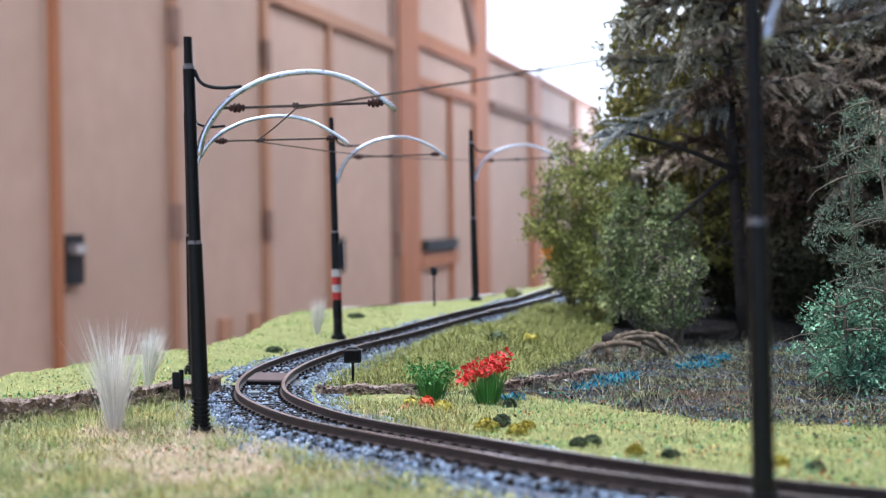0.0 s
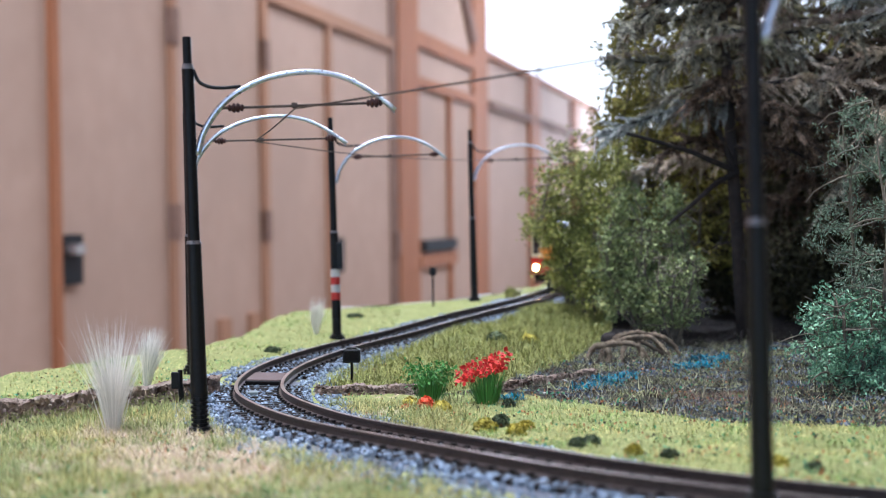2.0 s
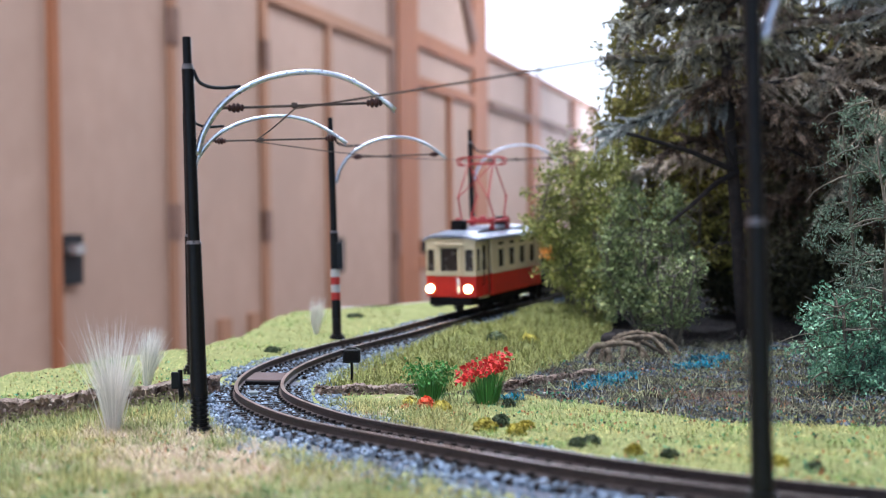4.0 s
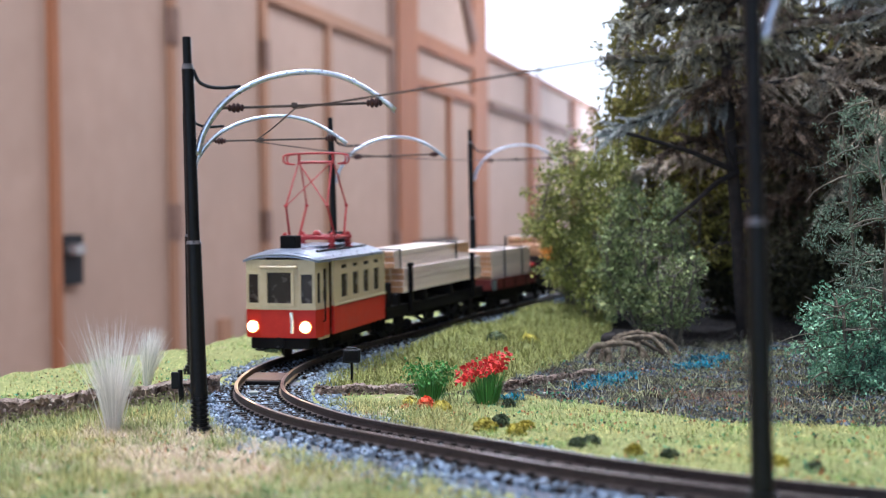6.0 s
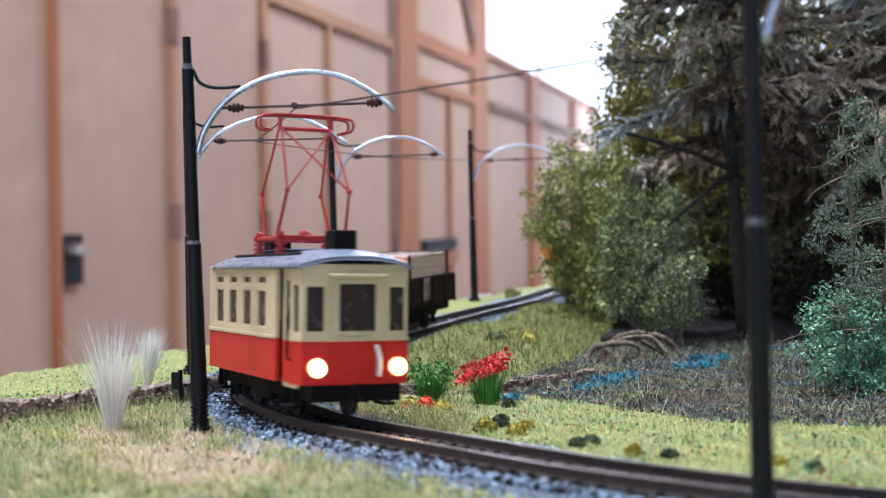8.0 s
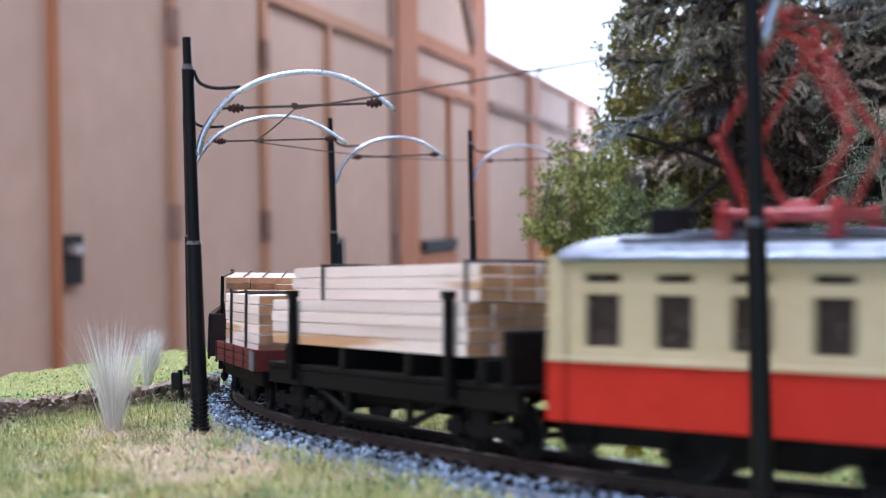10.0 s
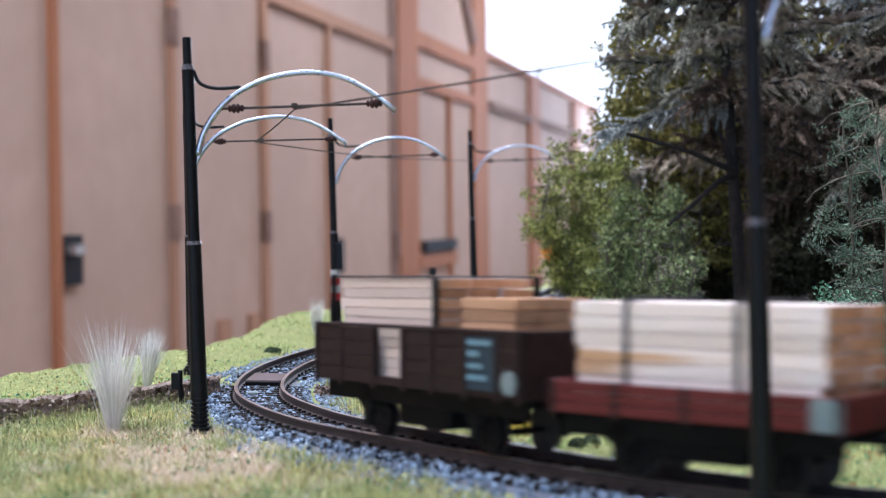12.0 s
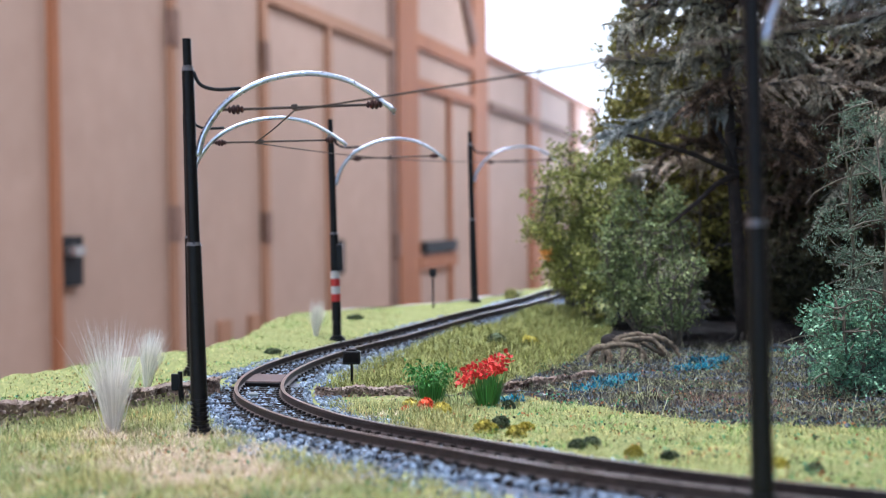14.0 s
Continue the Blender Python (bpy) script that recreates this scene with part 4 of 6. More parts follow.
                # Added glowing ring for the lamp's warm halo, no part of the car.
                part("reflector", rod(bmesh.new(), (lx + 0.9, y, 11.7), (lx + 1.25, y, 11.7), 2.0, 1.9, 24), M_HALO, h, "amber halo ring glowing round the lens")
    # roof: arched, with rounded ends
    V, Fc = [], []
    xs = [-34.6, -33.6, -31, -26, -13, 0, 13, 26, 31.4, 33.9, 35.0]
    yy = np.linspace(-1, 1, 15)
    for th in (0.0, 0.8):
        for x in xs:
            end = max(0.0, (abs(x) - 27) / 8)
            half = 13.6 - 1.1 * max(0.0, (abs(x) - 31) / 4) ** 1.5
            for q in yy:
                pull = (q * q) * 1.9 * (1 if x > 0 else -1) if abs(x) > 30 else 0
                V.append((x - pull, q * half, E - 0.1 - th + 3.4 * (1 - abs(q) ** 2.4) * (1 - 0.45 * end ** 2) - 0.1 * end))
    n, c = len(yy), len(xs) * len(yy)
    for i in range(len(xs) - 1):
        for j in range(n - 1):
            a = i * n + j
            Fc.append((a, a + 1, a + n + 1, a + n))
            Fc.append((c + a, c + a + n, c + a + n + 1, c + a + 1))
    for i in range(len(xs) - 1):
        for j in (0, n - 1):
            a = i * n + j
            Fc.append((a, a + n, c + a + n, c + a))
    for i in (0, len(xs) - 1):
        for j in range(n - 1):
            a = i * n + j
            Fc.append((a, c + a, c + a + 1, a + 1))
    tagged(soup("roof", V, Fc, M_ROOF, t, smooth=True), "silver-grey arched roof")
    part("floor", box(bmesh.new(), -32, 31, -11, 11, D - 0.2, D + 0.8), M_INTERIOR, t)
    part("partition", box(bmesh.new(), 18.4, 19.0, -11, 11, D + 0.8, E), M_INTERIOR, t)
    for x in (-24, -13, -2, 9):
        bm = box(bmesh.new(), x - 1, x + 3.5, -10.5, 10.5, D + 1, D + 5, 0.3)
        box(bm, x + 2.6, x + 3.6, -10.5, 10.5, D + 4.8, D + 11.5, 0.3)
        part("bench", bm, M_INTERIOR, t)
    for x in (24.0, -20.0):
        part("roof_box", box(bmesh.new(), x - 2.6, x + 2.6, -2.6, 2.6, E + 3.0, E + 7.2, 0.2), M_UNDER, t, "black roof resistor box")
    part("roof_walk", box(bmesh.new(), -16, 14, -7, 7, E + 3.2, E + 3.5, 0.1), M_ROOF, t)
    for y in (9.0, -9.0):
        part("roof_conduit", rod(bmesh.new(), (-24, y, E + 2.2), (24, y, E + 2.2), 0.4), M_MAST, t)
    running_gear(t, -32.5, 32.5, 4.0, (-14, 14), D)
    for y in (10.4, -10.4):
        for x in (23, -30):
            bm = box(bmesh.new(), x - 3, x + 3, y - 1.4, y + 1.4, 3.0, 3.6, 0.1)
            box(bm, x - 2.8, x - 2.4, y - 0.3, y + 0.3, 3.4, D)
            box(bm, x + 2.4, x + 2.8, y - 0.3, y + 0.3, 3.4, D)
            part("step", bm, M_UNDER, t)
    part("battery_box", box(bmesh.new(), -7, 7, -10, 10, 3.2, D - 0.4, 0.4), M_UNDER, t)
    # diamond pantograph
    Z = E + 3.4
    pg = part("pantograph", box(bmesh.new(), -0.7, 0.7, -0.7, 0.7, Z + 2.2, Z + 2.9), M_PANTO, t, "raised carmine diamond pantograph")
    for x in (-8, 8):
        bm = box(bmesh.new(), x - 0.7, x + 0.7, -9.4, 9.4, Z + 1.9, Z + 3.2, 0.2)
        part("cross_beam", bm, M_PANTO, pg)
        for y in (-8.2, 8.2):
            bm = bmesh.new()
            for k in range(3):
                rod(bm, (x, y, Z - 1.0 + k), (x, y, Z - 0.5 + k), 1.3, None, 12)
            rod(bm, (x, y, Z - 1.6), (x, y, Z + 2), 0.7, None, 10)
            part("insulator", bm, M_PANTO, pg)
            ball(bm := bmesh.new(), (x, y, Z + 3.4), 1.0, 1)
            part("bearing", bm, M_PANTO, pg)
    for y in (-8.4, 8.4):
        part("long_beam", rod(bmesh.new(), (-8, y, Z + 2.5), (8, y, Z + 2.5), 0.55), M_PANTO, pg)
    part("motor", ball(bmesh.new(), (0, 0, Z + 3.4), 1.5, 2, (1.6, 1, 1)), M_PANTO, pg, smooth=True)
    K, TOP = Z + 13.0, Z + 27.5
    for d in (1, -1):
        for y in (-1, 1):
            part("lower_arm", tube(bmesh.new(), [(4.5 * d, 8.0 * y, Z + 2.8), (9.5 * d, 7.2 * y, K)], 0.4, 0.34), M_PANTO, pg)
            part("upper_arm", tube(bmesh.new(), [(9.5 * d, 7.2 * y, K), (0.9 * d, 5.9 * y, TOP)], 0.3, 0.27), M_PANTO, pg)
            part("knee", ball(bmesh.new(), (9.5 * d, 7.2 * y, K), 0.75, 1), M_PANTO, pg)
        if d > 0:
            part("brace", tube(bmesh.new(), [(9.5 * d, 7.2, K), (0.9 * d, -5.9, TOP)], 0.22), M_PANTO, pg)
            part("brace", tube(bmesh.new(), [(9.5 * d, -7.2, K), (0.9 * d, 5.9, TOP)], 0.22), M_PANTO, pg)
        part("bow", tube(bmesh.new(), smooth_line([(1.6 * d, -8.2, TOP - 0.6), (1.6 * d, -10.4, TOP - 0.2), (1.6 * d, -11.0, TOP + 1.3), (1.6 * d, -9.5, TOP + 2.7), (1.6 * d, 0, TOP + 3.0), (1.6 * d, 9.5, TOP + 2.7), (1.6 * d, 11.0, TOP + 1.3), (1.6 * d, 10.4, TOP - 0.2), (1.6 * d, 8.2, TOP - 0.6)], 5), 0.33), M_PANTO, pg, smooth=True)
    part("crown", rod(bmesh.new(), (0, -6.4, TOP), (0, 6.4, TOP), 0.5), M_PANTO, pg)
    for y in (-6, 6):
        part("spring", rod(bmesh.new(), (0, y, TOP), (0, y, TOP + 2.8), 0.5), M_PANTO, pg)
    return t


def planks(name, label, x0, x1, y0, y1, z0, layers, across, thick, mat, straps=(), jitter=0.8):
    """A stack of boards, each a part, with dark straps over it."""
    t = thing(name, (0, 0, 0), label, "lumber", "lumber loads")
    wide = (y1 - y0) / across
    for i in range(layers):
        for j in range(across):
            a, b = x0 + random.uniform(-jitter, jitter), x1 + random.uniform(-jitter, jitter)
            bm = box(bmesh.new(), a, b, y0 + j * wide + 0.06, y0 + (j + 1) * wide - 0.06 + random.uniform(-0.1, 0.1), z0 + i * thick + 0.05, z0 + (i + 1) * thick - 0.08, 0.1)
            ob = part("plank", bm, mat, t)
            ob.data.materials.append(M_LUMBER_END)
            for f in ob.data.polygons:
                if abs(f.normal.x) > 0.9:
                    f.material_index = 1
    top = z0 + layers * thick
    for x in straps:
        bm = bmesh.new()
        tube(bm, smooth_line([(x, y0 - 0.25, z0 - 1), (x, y0 - 0.25, top - 0.3), (x + 0.3, y0 + 0.4, top + 0.25), (x - 0.2, (y0 + y1) / 2, top + 0.4), (x, y1 - 0.4, top + 0.25), (x, y1 + 0.25, top - 0.3), (x, y1 + 0.25, z0 - 1)], 4), 0.33, seg=6)
        part("strap", bm, M_STRAP, t, "black lashing")
    return t


def long_wagon():
    t = thing("bogie_flat_wagon", (0, 0, 0), "dark brown bogie flat wagon with stakes and a headboard", "wagon")
    part("deck", box(bmesh.new(), -45.2, 45.2, -10.6, 10.6, 11.0, 12.2, 0.2), M_UNDER, t)
    for y in (9.8, -9.8):
        part("sole_bar", box(bmesh.new(), -45, 45, y - 0.7, y + 0.7, 7.8, 11.0, 0.2), M_UNDER, t)
    for x in (-35, -12, 12, 35):
        part("bolster", box(bmesh.new(), x - 1.2, x + 1.2, -11, 11, 12.0, 16.2, 0.3), M_UNDER, t)
    for x in (-31, 27):
        for y in (11.9, -11.9):
            bm = box(bmesh.new(), x - 0.8, x + 0.8, y - 0.7, y + 0.7, 9, 26.6, 0.2)
            box(bm, x - 1.3, x + 1.3, y - 0.9, y + 0.9, 25.8, 27.2, 0.2)
            part("stake", bm, M_UNDER, t)
    part("headboard", box(bmesh.new(), 41.5, 43.5, -11.2, 11.2, 12.2, 21.0, 0.3), M_UNDER, t)
    for c in (-33, 33):
        for x in (c - 7.5, c + 7.5):
            wheelset(t, x, 3.7)
        for y in (8.9, -8.9):
            bm = box(bmesh.new(), c - 11, c + 11, y - 0.6, y + 0.6, 3.2, 5.4, 0.4)
            for x in (c - 7.5, c + 7.5):
                box(bm, x - 1.4, x + 1.4, y - 0.9, y + 0.9, 2.4, 6.2, 0.3)
            box(bm, c - 2.5, c + 2.5, y - 0.9, y + 0.9, 2.8, 8.6, 0.4)
            part("bogie_frame", bm, M_UNDER, t)
    for x, d in ((-45.2, -1), (45.2, 1)):
        bm = bmesh.new()
        rod(bm, (x, 0, 7), (x + 2.2 * d, 0, 7), 0.8)
        rod(bm, (x + 2.0 * d, 0, 7), (x + 2.6 * d, 0, 7), 1.8, None, 12)
        part("buffer", bm, M_UNDER, t)
    bm = box(bmesh.new(), -14, 14, -7, 7, 5.4, 9, 0.5)
    part("truss", bm, M_UNDER, t)
    for y in (9.6, -9.6):
        part("truss_rod", tube(bmesh.new(), [(-24, y, 8.2), (-11, y, 3.4), (11, y, 3.4), (24, y, 8.2)], 0.7, seg=6), M_UNDER, t)
        for x in (-11, 11):
            part("queen_post", box(bmesh.new(), x - 0.7, x + 0.7, y - 0.6, y + 0.6, 3.2, 8.0, 0.2), M_UNDER, t)
    low = planks("lumber_stack", "pale square-sawn lumber in a long lashed stack", -42, 31, -11, 11, 16.2, 4, 4, 2.28, M_LUMBER)
    high = planks("lumber_stack", "narrower pale lumber stack lying on a wider one", -35.5, 33, -9.5, 8.5, 25.4, 3, 3, 2.15, M_LUMBER, (-22, 29))
    return t, [low, high]


def lowside_wagon():
    t = thing("low_sided_wagon", (0, 0, 0), "oxide-red low-sided wagon on two axles", "wagon")
    Z0, Z1 = 9.3, 14.1
    part("floor", box(bmesh.new(), -23, 23, -11, 11, Z0, Z0 + 1, 0.1), M_UNDER, t)
    for y, sg in ((11.6, 1), (-11.6, -1)):
        for k in range(3):
            part("side_plank", box(bmesh.new(), -23.3, 23.3, y - 0.4, y + 0.4, Z0 + k * 1.6, Z0 + (k + 1) * 1.6 - 0.1, 0.12), M_OXIDE, t)
        for x in (-22.6, -11.5, 0, 11.5, 22.6):
            part("stanchion", box(bmesh.new(), x - 0.5, x + 0.5, y - 0.2 + 0.4 * sg, y + 0.25 + 0.4 * sg, Z0 - 0.6, Z1, 0.1), M_GONDOLA, t)
        part("plate", box(bmesh.new(), 18.8, 23.2, y + 0.45 * sg - 0.15, y + 0.45 * sg + 0.15, Z0 + 0.1, Z0 + 4.4, 0.1), M_GREYPLATE, t, "grey-green number plate")
    for x in (-23.2, 23.2):
        part("end_board", box(bmesh.new(), x - 0.5, x + 0.5, -11.6, 11.6, Z0, Z1, 0.15), M_OXIDE, t)
    running_gear(t, -23, 23, 3.5, (-12, 12), Z0)
    load = planks("lumber_stack", "white planed boards lashed in a stack", -19.5, 20, -10.4, 10.4, 10.6, 7, 3, 2.2, M_LUMBER, (-10.5, 7.5), 0.5)
    return t, [load]


def gondola():
    t = thing("high_sided_wagon", (0, 0, 0), "brown high-sided open wagon with lettered panels", "wagon")
    Z0, Z1 = 10.2, 20.4
    part("floor", box(bmesh.new(), -32, 32, -11, 11, Z0, Z0 + 1, 0.1), M_UNDER, t)
    for y, sg in ((11.7, 1), (-11.7, -1)):
        for x0, x1 in ((-32.4, -10.5), (-1.8, 32.4)):
            for k in range(4):
                part("side_plank", box(bmesh.new(), x0, x1, y - 0.4, y + 0.4, Z0 + k * 2.55, Z0 + (k + 1) * 2.55 - 0.06, 0.08), M_GONDOLA, t)
        part("top_rail", box(bmesh.new(), -32.6, 32.6, y - 0.6, y + 0.6, Z1, Z1 + 0.7, 0.15), M_GONDOLA, t)
        part("door_sill", box(bmesh.new(), -10.5, -1.8, y - 0.4, y + 0.4, Z0, Z0 + 1.6, 0.1), M_GONDOLA, t)
        for x in (-32, -22.6, -11.2, -1.1, 8, 17.6, 26.6, 32):
            part("stanchion", box(bmesh.new(), x - 0.6, x + 0.6, y - 0.2 + 0.5 * sg, y + 0.35 + 0.5 * sg, Z0 - 0.7, Z1, 0.12), M_GONDOLA, t)
        p = part("lettered_panel", box(bmesh.new(), 18.4, 25.8, y + 0.45 * sg - 0.15, y + 0.45 * sg + 0.15, Z0 + 1.0, Z1 - 0.6, 0.1), M_PANEL, t, "blue-black lettered panel")
        for k, (w, h) in enumerate(((6.2, 1.0), (3.0, 1.2), (3.8, 1.0), (5.0, 1.1))):
            x0 = 18.9
            bm = bmesh.new()
            for a, b in ((0, 0.3), (0.36, 0.62), (0.7, 1.0)):
                box(bm, x0 + a * w, x0 + b * w, y + 0.66 * sg - 0.06, y + 0.66 * sg + 0.06, Z1 - 1.9 - k * 1.9, Z1 - 1.9 - k * 1.9 + h * 0.8)
            part("lettering", bm, M_LETTER, p, "pale blue lettering bars")
        part("lamp_disc", rod(bmesh.new(), (30.2, y + 0.5 * sg, 12.8), (30.2, y + 1.0 * sg, 12.8), 1.9, None, 16), M_GREYPLATE, t, "pale grey disc")
    for x in (-32.4, 32.4):
        part("end_board", box(bmesh.new(), x - 0.5, x + 0.5, -11.7, 11.7, Z0, Z1 + 0.6, 0.15), M_GONDOLA, t)
    for x, z in ((-27.5, 30.2), (7.6, 29.6)):
        for y in (11.0, -11.0):
            part("stake", box(bmesh.new(), x - 0.55, x + 0.55, y - 0.45, y + 0.45, Z0, z, 0.12), M_UNDER, t)
    part("tail_lamp", ball(bmesh.new(), (32.9, 8, 17), 1.2, 2), M_BAND_RED, t, "small red tail lamp")
    running_gear(t, -32, 32, 3.5, (-17, 17), Z0)
    a = planks("lumber_stack", "pale boards stacked high with sawn tan ends", -25.5, 7, -10.2, 10.2, 11.4, 10, 3, 1.8, M_LUMBER_BROWN, (), 0.6)
    c = planks("lumber_stack", "low stack of tan rough-sawn boards", 8.6, 24, -6.5, 10.2, 11.4, 7, 3, 2.1, M_LUMBER_END, (), 0.5)
    net = thing("load_net", (0, 0, 0), "dark rope netting tied over the lumber", "net")
    bm = bmesh.new()
    for y in np.linspace(-10.4, 10.4, 5):
        tube(bm, [(-27.5, float(y), 29.8), (-12, float(y), 29.7), (7.6, float(y), 29.6)], 0.2, seg=5)
    part("rope", bm, M_STRAP, net)
    return t, [a, c, net]


# ---- plants ----
def leaf_mesh(name, centres, size, mat, parent=None, along=None, slim=0.55, rng=None):
    """Many folded leaves, four corners each, at the centres; along gives their lie where they have one."""
    rng = rng or np.random.default_rng(1)
    c = np.asarray(centres)
    n = len(c)
    d = rng.normal(size=(n, 3)) if along is None else np.asarray(along) + rng.normal(0, 0.35, (n, 3))
    d /= np.linalg.norm(d, axis=1)[:, None]
    e = np.cross(d, rng.normal(size=(n, 3)))
    e /= np.linalg.norm(e, axis=1)[:, None] + 1e-9
    f = np.cross(d, e)
    s = (size * rng.uniform(0.6, 1.35, n))[:, None]
    V = np.stack([c - d * s, c + e * s * slim + f * s * 0.15, c + d * s, c - e * s * slim + f * s * 0.15], 1).reshape(-1, 3)
    k = np.arange(n)[:, None] * 4
    F = np.vstack([k + np.array([0, 1, 2]), k + np.array([0, 2, 3])])
    return soup(name, V, F, mat, parent)


def blades(name, label, xy, length, width, mat, lean=0.5, cat="grass", kind="stuff", z=None, rng=None):
    rng = rng or np.random.default_rng(2)
    n = len(xy)
    z = terrain(xy[:, 0], xy[:, 1]) if z is None else z
    b = np.c_[xy, z - 0.15]
    a = rng.uniform(0, 2 * np.pi, n)
    L = length * rng.uniform(0.5, 1.3, n)
    tilt = np.clip(rng.normal(lean, 0.4, n), 0.0, 1.5)
    side = np.c_[-np.sin(a), np.cos(a), np.zeros(n)] * (width / 2)
    out = np.c_[np.cos(a), np.sin(a), np.zeros(n)]
    up = np.array([0, 0, 1.0])
    m = b + (up * np.cos(tilt)[:, None] + out * np.sin(tilt)[:, None]) * (L * 0.55)[:, None]
    tip = m + (up * np.cos(np.clip(tilt + 0.25, 0, 1.62))[:, None] + out * np.sin(np.clip(tilt + 0.25, 0, 1.62))[:, None]) * (L * 0.5)[:, None]
    V = np.stack([b - side, b + side, m + side * 0.8, m - side * 0.8, tip], 1).reshape(-1, 3)
    k = np.arange(n)[:, None] * 5
    me_faces = [tuple(r) for r in (k + np.array([0, 1, 2, 3])).tolist()] + [tuple(r) for r in (k + np.array([3, 2, 4])).tolist()]
    me = bpy.data.meshes.new(name)
    me.from_pydata((V * MM).tolist(), [], me_faces)
    me.materials.append(mat)
    ob = new(name, me)
    return tagged(ob, label, cat, kind=kind)


def off_line(x, y):
    px, py = PATH[::6, 0], PATH[::6, 1]
    out = np.empty(len(x))
    for k in range(0, len(x), 4000):
        out[k:k + 4000] = np.sqrt(((x[k:k + 4000, None] - px) ** 2 + (y[k:k + 4000, None] - py) ** 2).min(1))
    return out


def patches(x, y, k):
    return np.sin(x * 0.11 * k + 2 * np.sin(y * 0.05 * k)) + np.sin(y * 0.14 * k + 1.7) + 0.7 * np.sin((x + y) * 0.31 * k)


def grasses():
    rng = np.random.default_rng(7)

    def spread(n, x0, x1, y0, y1, keep):
        x, y = rng.uniform(x0, x1, n), rng.uniform(y0, y1, n)
        ok = keep(x, y) & (x > rim_x(y) + 1)
        return np.c_[x[ok], y[ok]]

    clear = lambda x, y: off_line(x, y) > 17.5 + 1.5 * np.sin(y * 0.4)
    straw_zone = lambda x, y: straw_at(x, y) + 0.12 * patches(x, y, 2.0) + rng.normal(0, 0.12, len(x)) > 0.42
    turf = lambda x, y: clear(x, y) & ~tone(x, y)
    p = spread(105000, -125, 5, 195, 345, lambda x, y: turf(x, y) & (y < 309 + (x + 105) * 1.24 + 60 * (x > -62)) & ~straw_zone(x, y))
    half = patches(p[:, 0], p[:, 1], 1.4) + rng.normal(0, 0.5, len(p)) > 0.1
    blades("grass", "yellow-green static grass", p[half], 3.3, 0.14, M_BLADE, 1.05)
    blades("grass", "mid-green static grass", p[~half], 3.1, 0.14, M_BLADE_DARK, 1.0)
    p = spread(70000, -125, 5, 195, 330, lambda x, y: clear(x, y) & (y < 309 + (x + 105) * 1.24 + 60 * (x > -62)) & straw_zone(x, y))
    blades("dry_grass", "flattened straw-coloured static grass", p, 3.2, 0.14, M_STRAW, 1.2)
    blades("grass", "green fibres through the dry grass", p[::4] + 0.4, 3.0, 0.11, M_BLADE, 1.0)
    p = spread(60000, -5, 125, 190, 372, turf)
    half = patches(p[:, 0], p[:, 1], 1.3) + rng.normal(0, 0.5, len(p)) > 0.1
    blades("grass", "short yellow-green turf fibres", p[half], 2.0, 0.16, M_BLADE, 1.2)
    blades("grass", "short mid-green turf fibres", p[~half], 1.9, 0.16, M_BLADE_DARK, 1.2)
    for x0, x1, y0, y1, k in ((-5, 125, 190, 372, 2.1), (-170, -20, 318, 690, 1.0), (-125, 5, 195, 345, 1.8)):
        p = spread(40000, x0, x1, y0, y1, lambda x, y: turf(x, y) & (patches(x + 31, y, k) > 0.7))
        blades("grass", "fresh green fibres in patches of the turf", p[:9000], 2.2, 0.17, M_BLADE_FRESH, 1.1)
    p = spread(40000, -170, -20, 318, 690, lambda x, y: turf(x, y) & (y > 314 + (x + 105) * 1.24))
    blades("grass", "bright yellow-green turf fibres", p[::2], 1.6, 0.26, M_BLADE, 1.2)
    blades("grass", "mid-green turf fibres", p[1::2], 1.6, 0.26, M_BLADE_DARK, 1.2)
    p = spread(70000, -40, 70, 372, 640, lambda x, y: turf(x, y) & (x > np.interp(y, PATH[::-1, 1], PATH[::-1, 0])))
    half = patches(p[:, 0], p[:, 1], 1.0) + rng.normal(0, 0.8, len(p)) > 0.2
    blades("grass", "olive turf fibres on the bank", p[half], 3.6, 0.26, M_MOSS, 0.8)
    blades("grass", "green turf fibres on the bank", p[~half], 3.0, 0.26, M_MOSS, 0.9)
    p = spread(42000, 20, 150, 275, 480, lambda x, y: tone(x, y))
    band = np.abs(p[:, 1] - (367 + (p[:, 0] - 35) * 1.2)) < 4.5
    p = p[~band]
    blades("forest_litter", "dark needle litter on woodland soil", p[::2], 3.6, 0.2, M_FLOCK_DARK, 1.3, "litter")
    p = p[: int(len(p) * 0.4)]
    blades("forest_litter", "dry pale stalks on woodland soil", p, 4.6, 0.11, M_LITTER, 1.4, "litter")
    p = spread(60000, 15, 125, 330, 460, lambda x, y: (np.abs(y - (367 + (x - 35) * 1.22)) + 3 * patches(x, y, 2) < 7.0) & (np.sin(x * 0.17) > -0.35))
    q = p[:15000]
    blades("teal_scatter", "teal-blue scatter along a damp ditch", q, 2.0, 0.7, M_TEAL, 1.2, "scatter")
    p = spread(9000, 20, 150, 275, 470, lambda x, y: tone(x, y))
    blades("dry_stalk", "long pale stalks lying across woodland soil", p[:3600], 8.5, 0.13, M_LITTER, 1.45, "litter")
    p = spread(30000, 20, 150, 275, 470, lambda x, y: tone(x, y) & (patches(x, y, 1.3) < -0.3))
    leaf_mesh("slate_scatter", np.c_[p[:7000], terrain(p[:7000, 0], p[:7000, 1]) + 0.4], 0.55, M_SLATE, slim=0.7)
    tagged(bpy.data.objects["slate_scatter"], "blue-grey slate crumbs on woodland soil", "scatter", kind="stuff")
